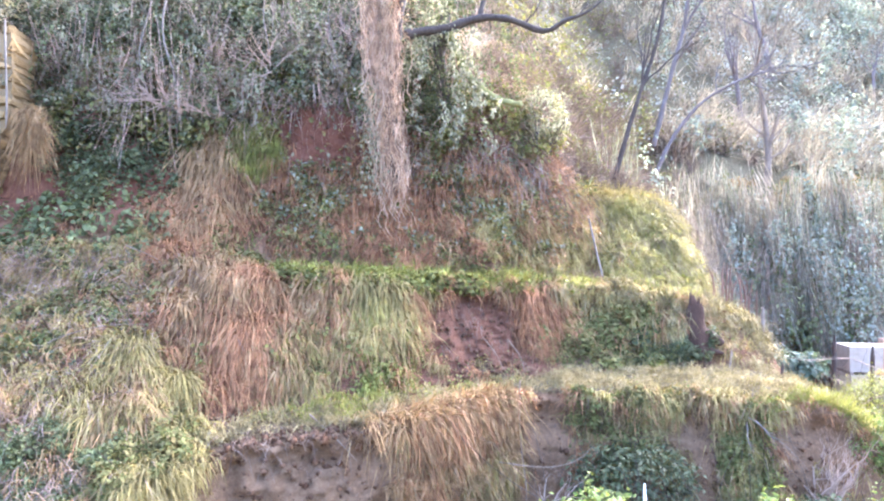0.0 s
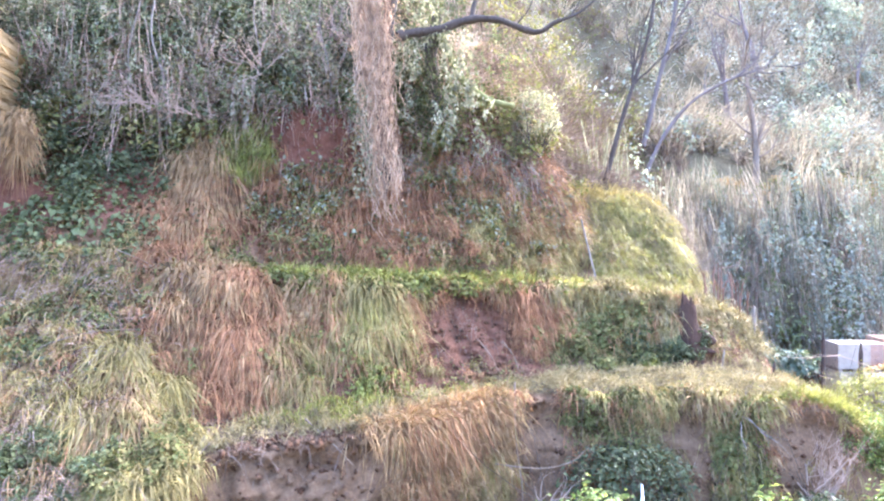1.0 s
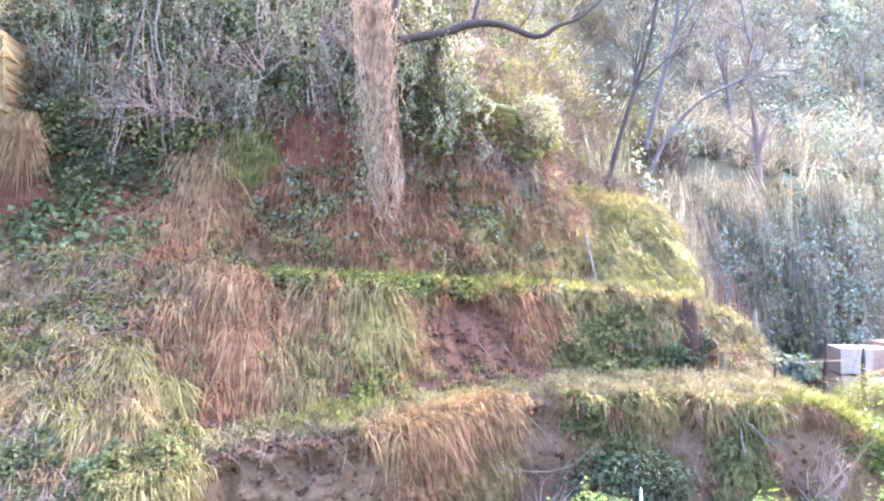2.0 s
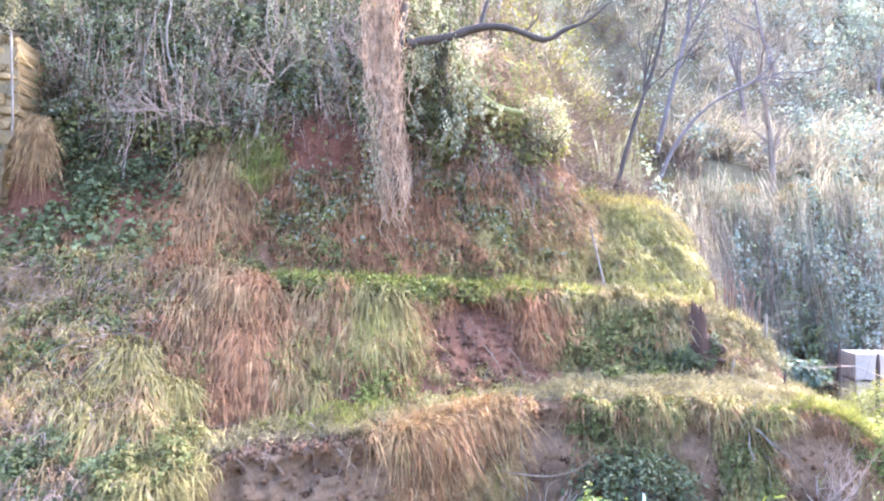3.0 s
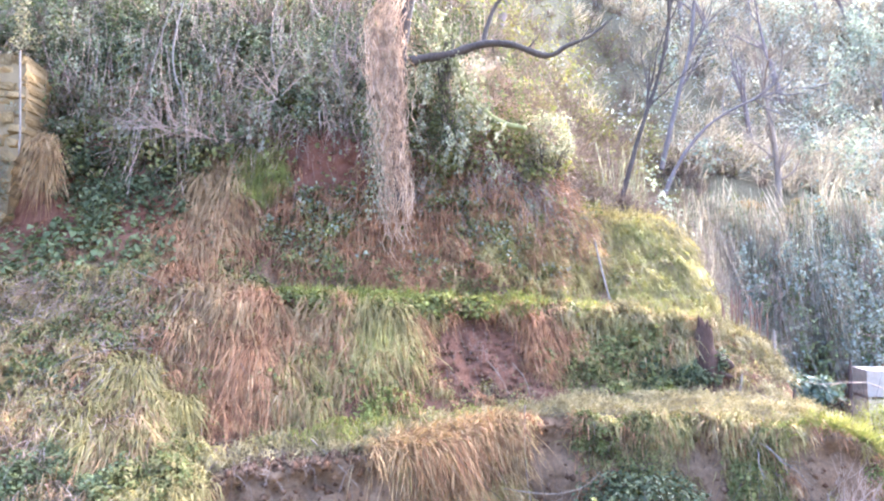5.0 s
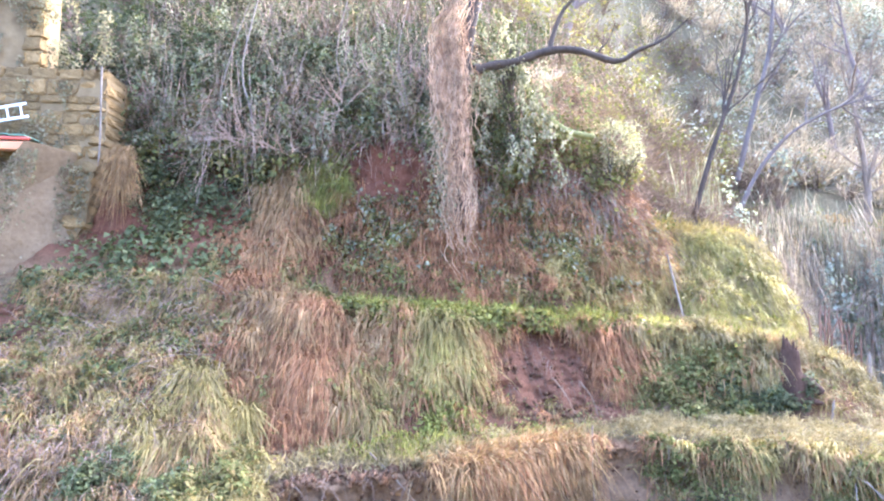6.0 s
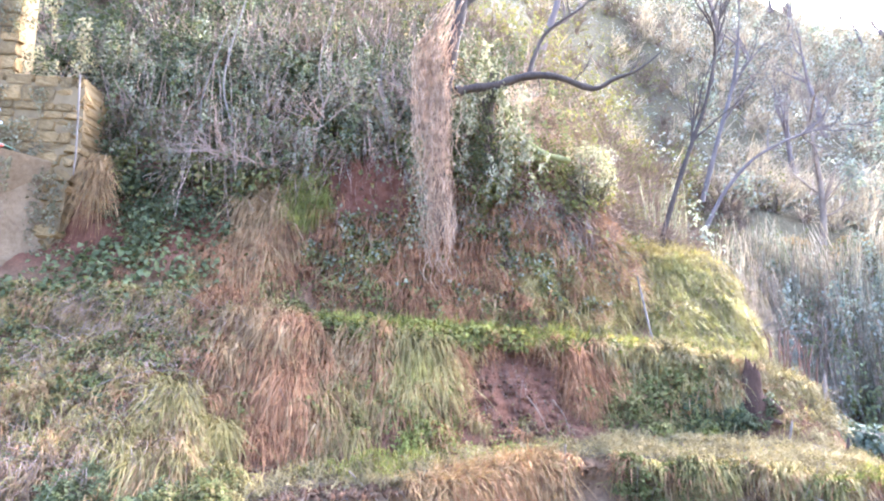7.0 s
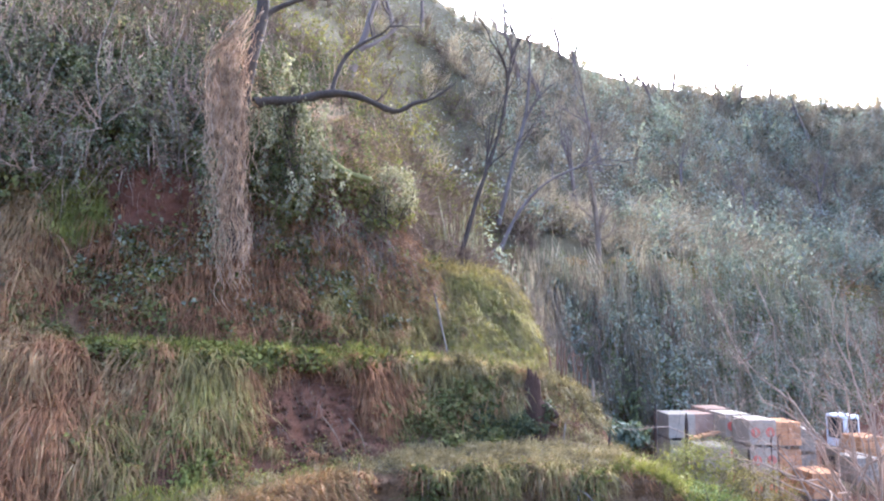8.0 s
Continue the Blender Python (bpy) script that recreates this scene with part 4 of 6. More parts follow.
leaf_columns("ivy", "grey-green ivy, paled for haze, hanging in ropes behind the yard", GREEN_HAZE, 9.2, 34.0, 8.2, 9.1, 380, 110, (1.0, 3.6), (0.09, 0.17), 0.36, 2.0)
leaf_columns("ivy", "dark green ivy hanging in ropes behind the yard", FERN, 11.0, 32.0, 8.25, 8.95, 190, 120, (1.2, 3.6), (0.09, 0.17), 0.34, 1.6)
leafy("ivy", "dull ivy covering the bank behind the yard", DULL, 7.0, 38.0, 8.0, 9.2, 22000, (0.09, 0.17), 0.8, aspect=0.75, tag="ivy", clump=1.3, patchy=0.2)
drape("scrub", "pale straw-coloured growth along the top of the far bank", DRY, 9.5, 44.0, 8.95, 9.25, 7000, (0.5, 1.3), (0.018, 0.036), out=0.4, up=0.6, droop=1.0, tag="scrub")
# far hillside: pale colours stand in for the bright haze over it
drape("scrub", "pinkish brown twiggy scrub on the far hillside, paled for haze", HAZE_TWIG, 8, 60, 9.3, 10.98, 58000, (0.9, 2.6), (0.022, 0.045), out=0.3, up=1.0, droop=0.25, tag="scrub", wild=1.0)
drape("scrub", "thin bare twigs standing along the far crest", HAZE_TWIG, 2, 75, 10.85, 11.05, 7000, (1.2, 3.2), (0.03, 0.06), out=0.1, up=1.3, droop=0.1, tag="scrub", wild=0.7)
leafy("scrub", "grey-green foliage on the far hillside, paled for haze", HAZE_LEAF, 9, 60, 9.5, 11.0, 42000, (0.10, 0.22), 2.0, tag="scrub", clump=3.0, patchy=0.45)
leafy("scrub", "dull grey-brown foliage on the hillside above the tree", DULL, -14, 12, 9.4, 11.0, 22000, (0.09, 0.18), 2.0, tag="scrub", clump=2.5, patchy=0.45)
drape("scrub", "brown twiggy scrub on the hillside above the tree", DARK_TWIG, -14, 12, 9.0, 10.9, 26000, (0.8, 2.2), (0.016, 0.034), out=0.3, up=1.0, droop=0.3, tag="scrub", wild=1.0)
leaf_columns("ivy", "haze-paled ivy draped over the trees of the far hillside", GREEN_HAZE, 11.5, 60.0, 9.25, 10.9, 300, 110, (1.2, 4.0), (0.14, 0.26), 0.55, 3.2)


def clods(name, label, mat, x0, x1, s0, s1, n, size):
    """Lumps of earth, each an uneven little octahedron."""
    x, s, p, nrm = spots(x0, x1, s0, s1, n, 0.2, 0.4, 1.0)
    d = np.array(((1, 0, 0), (-1, 0, 0), (0, 1, 0), (0, -1, 0), (0, 0, 1), (0, 0, -1)), float)
    r = rand(n, *size) * rand(n, 0.4, 1.0)
    v = p[:, None] + d[None] * r[:, None, None] * rng.uniform(0.6, 1.3, (n, 6, 1)) + rng.normal(size=(n, 6, 3)) * (r * 0.25)[:, None, None]
    f = np.array(((0, 2, 4), (2, 1, 4), (1, 3, 4), (3, 0, 4), (2, 0, 5), (1, 2, 5), (3, 1, 5), (0, 3, 5)))
    return tagged(solid(name, (v.reshape(-1, 3), (np.arange(n)[:, None, None] * 6 + f).reshape(-1, 3), None), mat), label, "earth clods", kind="stuff")


CLOD = foliage("clod", ((0.075, 0.038, 0.02), (0.11, 0.06, 0.032), (0.15, 0.088, 0.05), (0.09, 0.046, 0.024)), 0.95, 0.0, 0.1, single=0.25)
clods("earth_clods", "brown clods of earth on the red scar", CLOD, -0.7, 1.8, 4.95, 5.9, 420, (0.02, 0.07))
clods("earth_clods", "grey-brown clods of earth on the lower scarp", CLOD, -3.4, -0.6, 2.2, 3.9, 700, (0.02, 0.08))
clods("earth_clods", "clods of earth at the bare slots of the lower bank", CLOD, 1.2, 6.8, 2.1, 3.4, 700, (0.02, 0.07))
clods("earth_clods", "clods of earth along the back of the path", CLOD, -3.5, 2.0, 4.4, 5.2, 900, (0.015, 0.06))
clods("earth_clods", "clods of red earth in the hollow", CLOD, -4.0, 0.0, 7.5, 8.3, 500, (0.02, 0.06))


# ---- materials of the built things ----
TUFF = grainy("tuff_stone", (0.105, 0.07, 0.03), (0.34, 0.235, 0.105), 0.95, 5, 1.0, dist=0.06)
def tint_each(m, low, high):
    """Each object of its own shade."""
    nt = m.node_tree
    bs = nt.nodes["Principled BSDF"]
    old = bs.inputs["Base Color"].links[0].from_socket
    oi = nt.nodes.new("ShaderNodeObjectInfo")
    nt.links.new(mix(nt, 1.0, old, ramp(nt, oi.outputs["Random"], ((0.0, low), (1.0, high))), "MULTIPLY"), bs.inputs["Base Color"])


tint_each(TUFF, (0.55, 0.56, 0.58), (1.1, 1.06, 1.0))
MORTAR = grainy("grey_render", (0.10, 0.07, 0.034), (0.27, 0.195, 0.10), 0.95, 3.5, 0.8, dist=0.02)
BRICK = grainy("orange_clay", (0.34, 0.165, 0.075), (0.50, 0.285, 0.145), 0.9, 16, 0.4)
tint_each(BRICK, (0.75, 0.72, 0.7), (1.2, 1.15, 1.1))
TIMBER = grainy("weathered_timber", (0.12, 0.09, 0.065), (0.28, 0.22, 0.16), 0.9, 18, 0.6, (1, 1, 0.2))
DARK_TIMBER = grainy("dark_timber", (0.03, 0.022, 0.017), (0.085, 0.06, 0.045), 0.9, 18, 0.7, (1, 1, 0.3))
ORANGE_WOOD = grainy("orange_beam", (0.45, 0.19, 0.07), (0.62, 0.30, 0.13), 0.6, 10, 0.2, (0.2, 1, 1))
GREEN_SHEET = grainy("green_sheet", (0.10, 0.19, 0.12), (0.20, 0.30, 0.20), 0.6, 8, 0.2)
PALE_METAL = grainy("pale_metal", (0.52, 0.52, 0.48), (0.74, 0.74, 0.70), 0.45, 14, 0.2, metal=0.3)
RUSTY = grainy("rusty_iron", (0.05, 0.035, 0.028), (0.16, 0.09, 0.06), 0.8, 22, 0.4, metal=0.4)
FILM = grainy("white_film", (0.28, 0.225, 0.155), (0.43, 0.36, 0.265), 0.72, 6, 0.5, dist=0.03)
GREY_BLOCK = grainy("grey_block", (0.15, 0.122, 0.09), (0.30, 0.255, 0.19), 0.95, 18, 0.4)
RED_PRINT = grainy("red_print", (0.45, 0.08, 0.05), (0.60, 0.14, 0.09), 0.5, 10, 0.1)
WHITE_PAINT = grainy("white_paint", (0.68, 0.68, 0.66), (0.82, 0.82, 0.80), 0.35, 5, 0.05)
BLUE_PAINT = grainy("blue_paint", (0.06, 0.18, 0.30), (0.12, 0.30, 0.42), 0.4, 5, 0.05)
DARK_GLASS = grainy("dark_glass", (0.015, 0.02, 0.022), (0.03, 0.035, 0.04), 0.08, 3, 0.0)
RUBBER = grainy("rubber", (0.015, 0.015, 0.015), (0.035, 0.033, 0.03), 0.8, 20, 0.2)
MOSS = grainy("moss", (0.08, 0.08, 0.03), (0.24, 0.22, 0.08), 0.95, 30, 0.9)
WHITE_IVY = foliage("silvery_ivy", ((0.20, 0.185, 0.105), (0.31, 0.29, 0.18), (0.12, 0.115, 0.06), (0.44, 0.41, 0.28)), 0.55, 0.35, 0.3, single=0.7)
CITRUS = foliage("citrus_green", ((0.12, 0.15, 0.035), (0.18, 0.20, 0.055), (0.09, 0.13, 0.03), (0.26, 0.25, 0.08)), 0.6, 0.35, 0.2)
CABBAGE = foliage("bluish_cabbage", ((0.085, 0.11, 0.07), (0.12, 0.145, 0.095), (0.16, 0.18, 0.125)), 0.6, 0.25, 0.2)
LAUREL = foliage("laurel_green", ((0.05, 0.06, 0.022), (0.075, 0.085, 0.034), (0.115, 0.12, 0.056), (0.06, 0.065, 0.026)), 0.5, 0.25, 0.35)


def box_bm(sx, sy, sz, bevel=0.0, jitter=0.0, centre=(0, 0, 0), seg=1):
    bm = bmesh.new()
    bmesh.ops.create_cube(bm, size=1)
    bmesh.ops.scale(bm, vec=(sx, sy, sz), verts=bm.verts)
    if bevel:
        bmesh.ops.bevel(bm, geom=list(bm.edges), offset=bevel, segments=seg, affect="EDGES", profile=0.6)
    for v in bm.verts:
        v.co += Vector(rng.uniform(-jitter, jitter, 3)) + Vector(centre)
    return bm


def place(ob, m):
    ob.matrix_basis = m
    return ob


def put(p):
    return Matrix.Translation([float(a) for a in p])


PALE_TWIG = grainy("pale_twig", (0.24, 0.16, 0.11), (0.42, 0.305, 0.215), 0.9, 22, 0.4, (1, 1, 0.3))
STEM = grainy("grey_stem", (0.10, 0.078, 0.06), (0.27, 0.22, 0.17), 0.9, 22, 0.6, (1, 1, 0.3))


# ---- the vine-hung tree on the terrace ----
def vine_tree():
    t = new("vine_hung_tree")
    t.location = (-0.95, 12.3, 1.8)
    path = bend([(0.05, 0.5, -0.3), (-0.05, 0.45, 1.8), (-0.12, 0.35, 3.8), (0.05, 0.25, 5.6), (0.3, 0.2, 7.2), (0.2, 0.3, 9.4), (0.5, 0.3, 11.5)], 34)
    r = np.linspace(0.15, 0.09, 34) * (1 + 0.1 * rng.normal(size=34))
    r[0] *= 1.2
    solid("trunk", tubes([path], [r], 12), BARK, t, "dark rough trunk", True)
    # the long crooked limb, its fork and a higher limb
    limb = bend([(0.2, 0.2, 5.05), (0.5, 0.3, 5.16), (1.0, 0.3, 5.22), (1.73, 0.35, 5.46), (2.35, 0.3, 5.42), (3.08, 0.3, 5.17), (3.5, 0.2, 5.35), (3.95, 0.1, 5.5), (4.4, 0.0, 5.85)], 30)
    lr = np.interp(np.linspace(0, 1, 30), (0, 0.35, 0.7, 1), (0.11, 0.085, 0.055, 0.012)) * (1 + 0.09 * rng.normal(size=30))
    solid("limb", tubes([limb], [lr], 8), BARK, t, "long crooked bare limb", True)
    fork = bend([(1.75, 0.35, 5.44), (1.82, 0.4, 5.8), (2.05, 0.4, 6.36), (2.45, 0.35, 6.7), (2.85, 0.3, 6.95), (3.1, 0.3, 7.3)], 16)
    twigs = [(fork, np.linspace(0.06, 0.012, 16))]
    for a, w, ln in ((fork[10], (-0.2, 0, 1), 0.9), (fork[13], (0.8, 0, 0.2), 0.6), (limb[24], (0.5, 0, 0.8), 0.6), (limb[12], (0.3, 0, -1), 0.3), (limb[16], (0.6, 0.1, 0.7), 0.7)):
        twigs += grow(a, w, ln, 0.02, 1, 0.5, 3)
    solid("fork", branch_pack(twigs), BARK, t, "", True)
    high = bend([(0.3, 0.25, 6.9), (0.6, 0.3, 7.2), (1.2, 0.3, 7.5), (1.75, 0.3, 7.57), (2.2, 0.3, 7.9)], 14)
    items = [(high, np.linspace(0.07, 0.015, 14))]
    for k in range(5):
        items += grow(path[-1 - 2 * k], unit(rng.normal(size=3) * (1, 0.6, 0.2) + UP * 0.8), 1.6, 0.05, 2, 0.5, 4)
    solid("crown", branch_pack(items), BARK, t, "", True)
    # curtain of dead vines, in hair-like locks with gaps between them
    paths, rads = [], []
    m = 40
    for k in range(27):
        a = math.asin(-0.97 + 1.94 * ((k * 16 % 27) + rng.random()) / 27)
        a = a if k % 4 else math.pi - a
        z1 = rng.uniform(5.3, 6.7)
        z0 = rng.choice((rng.uniform(0.5, 1.5), rng.uniform(1.2, 3.2), rng.uniform(2.8, 4.2)), p=(0.4, 0.35, 0.25))
        zz = np.linspace(z1, z0, m)
        wave = rng.uniform(0.04, 0.10) * np.sin(zz * rng.uniform(2.5, 6.0) + rng.uniform(0, 6)) + np.cumsum(rng.normal(size=m) * 0.010)
        depth = rng.uniform(0.8, 1.12)
        for j in range(int(rng.integers(3, 8))):
            end = z0 + abs(rng.normal()) * 0.5
            zs = np.linspace(z1 + rng.normal() * 0.2, min(end, z1 - 0.7), m)
            wide = np.interp(zs, (0.5, 0.9, 1.3, 2.6, 4.0, 5.7, 6.3, 6.8), (0.16, 0.28, 0.36, 0.30, 0.38, 0.41, 0.34, 0.2))
            cx = np.interp(zs, (0.5, 0.9, 1.3, 2.6, 4.0, 5.7, 6.3, 6.8), (0.16, 0.12, 0.02, -0.1, -0.2, -0.27, -0.1, 0.15))
            own = rng.normal() * 0.06 + np.cumsum(rng.normal(size=m) * 0.013) + rng.uniform(0.02, 0.05) * np.sin(zs * rng.uniform(7, 20) + j) * np.sin(zs * rng.uniform(1, 3))
            x = cx + wide * math.sin(a) * depth + np.interp(zs, zz[::-1], wave[::-1]) + own
            y = -0.36 * math.cos(a) * depth - 0.16 + rng.normal() * 0.03 + np.cumsum(rng.normal(size=m) * 0.009)
            paths.append(np.stack([x, y, zs], 1))
            r0 = rng.uniform(0.006, 0.014)
            rads.append(np.linspace(r0, r0 * 0.45, m) * (1 + 0.2 * rng.normal(size=m)).clip(0.5, 1.8))
    hung = len(paths)
    # short side twigs that cross the hanging stems
    for i in range(220):
        p = paths[int(rng.integers(hung))]
        k = int(rng.integers(4, 36))
        d = unit(rng.normal(size=3) * (1, 0.7, 0.5) - UP * 0.7)
        ln = rng.uniform(0.1, 0.35)
        t4 = np.linspace(0, 1, 4)[:, None]
        paths.append(p[k] + d * ln * t4 - UP * ln * 0.5 * t4 ** 2 + rng.normal(size=(4, 3)) * 0.012)
        rads.append(np.linspace(0.006, 0.002, 4))
    v, tq, q = tubes(paths, rads, 3)
    solid("hanging_vines", (v, tq, q), VINE, t, "curtain of pale tan dead vines")
    m = 380
    zz = rand(m, 1.6, 6.6)
    at = np.stack([-0.1 + rng.normal(size=m) * 0.3, -0.35 + rng.normal(size=m) * 0.12, zz], 1)
    solid("dry_leaves", leaves(at, unit(rng.normal(size=(m, 3))), unit(rng.normal(size=(m, 3)) - UP), rand(m, 0.04, 0.09), rand(m, 0.02, 0.05)), VINE, t)
    ivy = np.stack([np.interp(zz := rand(420, 1.7, 3.9), (1.7, 3.9), (-0.36, -0.46)) + rng.normal(size=420) * 0.13, -0.3 + rng.normal(size=420) * 0.12, zz], 1)
    solid("ivy_leaves", leaves(ivy, unit(rng.normal(size=(420, 3)) - (0, 0.6, 0)), unit(rng.normal(size=(420, 3)) - UP), 0.08, 0.06), WHITE_IVY, t, "silvery ivy leaves clinging to the vines")
    return tagged(t, "bare tree hung with a thick curtain of dry tan vines", "tree")


VINE = foliage("dead_vine", ((0.44, 0.285, 0.17), (0.55, 0.385, 0.24), (0.32, 0.195, 0.115), (0.60, 0.45, 0.30)), 0.85, 0.15, 0.2, grain=4.0, single=0.75)
vine_tree()


def ivy_trunk():
    """A broken trunk smothered in silvery ivy, with a mossy fallen branch beside it."""
    t = new("ivy_clad_trunk")
    t.location = (0.0, 12.95, 5.0)
    solid("trunk", tubes([bend([(0.1, 0.75, -0.7), (0.05, 0.45, 0.6), (-0.05, 0.3, 1.7), (0.1, 0.3, 2.6)], 16)], [np.linspace(0.2, 0.11, 16) * (1 + 0.1 * rng.normal(size=16))], 9), BARK, t, "", True)
    # leafy strings that hang from the broken top and from the bank edge
    at, tips = [], []
    for x0, x1, z0, z1, l0, l1, count in ((-0.72, -0.42, 1.7, 2.5, 0.7, 1.4, 6), (-0.3, 0.2, 2.2, 3.3, 0.4, 0.9, 7), (0.1, 0.7, 1.3, 2.2, 0.6, 1.3, 9), (0.6, 1.15, 0.6, 1.2, 0.4, 0.9, 6), (-0.6, 1.0, 0.1, 0.7, 0.4, 0.8, 9)):
        for k in range(count):
            length = rng.uniform(l0, l1)
            m = int(length * 62)
            f = np.sort(rng.random(m))
            x = rng.uniform(x0, x1) + 0.1 * np.sin(f * rng.uniform(3, 7) + k) + rng.normal(size=m) * 0.035
            z = rng.uniform(z0, z1) - f * length + rng.normal(size=m) * 0.02
            y = -0.3 - 0.12 * rng.random() + rng.normal(size=m) * 0.035 - 0.1 * (z < 0.5)
            at.append(np.stack([x, y, z], 1))
            tips.append(unit(np.stack([np.where(rng.random(m) < 0.5, -1, 1) * rand(m, 0.2, 0.8), rng.normal(size=m) * 0.3 - 0.2, -np.ones(m)], 1)))
    at, tips = np.concatenate(at), np.concatenate(tips)
    n = len(at)
    solid("ivy_leaves", leaves(at, unit(rng.normal(size=(n, 3)) * 0.45 + (0, -0.75, 0.45)), tips, rand(n, 0.06, 0.12), rand(n, 0.03, 0.055)), WHITE_IVY, t, "silvery drooping ivy leaves")
    m = 1500
    body = np.stack([0.1 + rng.normal(size=m) * 0.35, -0.05 + rng.normal(size=m) * 0.1, rand(m, 0.2, 2.8)], 1)
    solid("inner_leaves", leaves(body, unit(rng.normal(size=(m, 3)) * 0.7 + (0, -0.5, 0.5)), unit(rng.normal(size=(m, 3)) * 0.6 - UP), rand(m, 0.05, 0.1), rand(m, 0.03, 0.06)), IVY, t, "dark inner ivy leaves")
    return tagged(t, "dark broken trunk smothered in drooping silvery ivy", "tree")


ivy_trunk()
log = rod("fallen_branch", [(0.12, 13.1, 7.2), (0.32, 13.1, 6.75), (0.5, 13.1, 6.35), (0.72, 13.05, 6.0), (1.1, 13.0, 5.7), (1.55, 13.0, 5.55), (1.75, 13.05, 5.55)], 0.09, 0.06, MOSS, 16, 8)
tagged(log, "mossy yellow-green fallen branch resting on the bank top", "branch")


def shrub(name, label, base, height, radii, n, size, mat, aspect=0.5, lumps=2.2, stems=7, stem_mat=None, tag="shrub"):
    t = new(name)
    t.location = base
    items = []
    for k in range(stems):
        w = unit(np.array((rng.normal() * 0.5, rng.normal() * 0.4, 1.0)))
        items += grow((rng.normal() * 0.1, rng.normal() * 0.08, -0.15), w, height * rng.uniform(0.7, 1.0), 0.02, 1, 0.5, 4)
    solid("framework", branch_pack(items, 0.012), stem_mat or BARK, t, "", True)
    p, face, tip, ln = crown((0, 0, height * 0.62), radii, n, size, lumps)
    solid("foliage", leaves(p, face, tip, ln, ln * aspect), mat, t)
    return tagged(t, label, tag)


shrub("laurel_shrub", "dark glossy evergreen shrub growing against the earth bank", (3.05, 9.75, -2.6), 1.8, (1.05, 0.5, 0.8), 4600, (0.07, 0.13), LAUREL, 0.42, 1.1, 9)
shrub("laurel_shrub", "glossy grey-green evergreen shrub at the bank foot", (5.7, 8.9, -3.0), 1.6, (0.75, 0.5, 0.7), 2600, (0.08, 0.14), LAUREL, 0.42)
shrub("evergreen_shrub", "small green shrub below the bare earth slot", (1.55, 9.0, -2.9), 1.5, (0.5, 0.4, 0.55), 1700, (0.07, 0.12), LUSH, 0.5)
shrub("citrus_bush", "yellow-green leafy bush with fresh pale tips", (1.75, 7.0, -3.05), 2.9, (0.62, 0.5, 0.9), 2600, (0.08, 0.14), CITRUS, 0.42)
shrub("citrus_bush", "yellow-green leafy bush with fresh pale tips", (3.9, 7.1, -3.05), 2.8, (0.4, 0.4, 0.85), 1500, (0.08, 0.13), CITRUS, 0.42)
shrub("citrus_bush", "yellow-green leafy bush with fresh pale tips", (5.9, 7.6, -3.05), 2.9, (0.45, 0.4, 0.9), 1500, (0.08, 0.13), CITRUS, 0.42)
shrub("grey_shrub", "pale grey-green shrub on the bank shoulder", (2.3, 14.0, 4.7), 1.3, (0.7, 0.5, 0.7), 1900, (0.05, 0.10), WHITE_IVY, 0.45, 1.1)
shrub("cabbage_plant", "bluish green broad-leaved plants beyond the path end", (8.15, 13.9, -1.0), 1.25, (0.6, 0.45, 0.28), 650, (0.10, 0.19), CABBAGE, 0.7, stems=4, tag="plant")
shrub("yard_shrub", "feathery bright green shrub by the yard", (9.2, 12.6, -2.4), 2.2, (1.2, 0.8, 0.95), 6000, (0.05, 0.1), LUSH, 0.35)
shrub("yard_shrub", "feathery olive green shrub by the yard", (10.5, 12.4, -2.9), 2.2, (1.1, 0.8, 0.9), 4500, (0.05, 0.1), OLIVE, 0.35)
shrub("yard_shrub", "low yellow-green shrub on the bank end", (7.7, 10.4, -1.7), 1.2, (0.9, 0.5, 0.5), 3200, (0.05, 0.1), CITRUS, 0.35)


# ---- bare trees and bushes ----
def bare_tree(name, label, items, mat, tag="tree", group=""):
    t = new(name)
    t.location = [float(a) for a in items[0][0][0]]
    o = np.array(t.location)
    solid("trunk", tubes([items[0][0] - o], [items[0][1]], 8), mat, t, "", True)
    solid("crown", branch_pack([(p - o, r) for p, r in items[1:]]), mat, t, "", True)
    return tagged(t, label, tag, group)


def from_path(pts, r0, r1, n, kid_len, kid_r, depth, spread=0.5, start=0.35, kids=4):
    p = bend(pts, 18)
    items = [(p, np.linspace(r0, r1, 18) * np.interp(np.arange(18), (0, 13, 17), (1, 1, 0.15)) * (1 + 0.06 * rng.normal(size=18)))]
    for k in range(n):
        i = int(rng.integers(int(18 * start), 18))
        d = unit(p[min(i + 1, 17)] - p[i - 1])
        grow(p[i], unit(d + rng.normal(size=3) * spread + UP * 0.3), kid_len * rng.uniform(0.5, 1.2), kid_r * rng.uniform(0.6, 1.1), depth, 0.45, kids, out=items)
    return items


# lighter copy of the bark, with haze painted into the colour
HAZY_BARK = grainy("hazy_grey_bark", (0.075, 0.06, 0.05), (0.17, 0.14, 0.12), 0.9, 12, 0.5, (1, 1, 0.3))
bare_tree("leaning_tree", "slender dark bare tree leaning on the slope", from_path([(4.6, 16.5, 3.9), (5.0, 16.5, 5.4), (5.45, 16.5, 6.8), (5.85, 16.5, 8.0), (6.15, 16.5, 9.6), (6.3, 16.5, 11.2)], 0.08, 0.03, 12, 2.0, 0.04, 2), BARK)
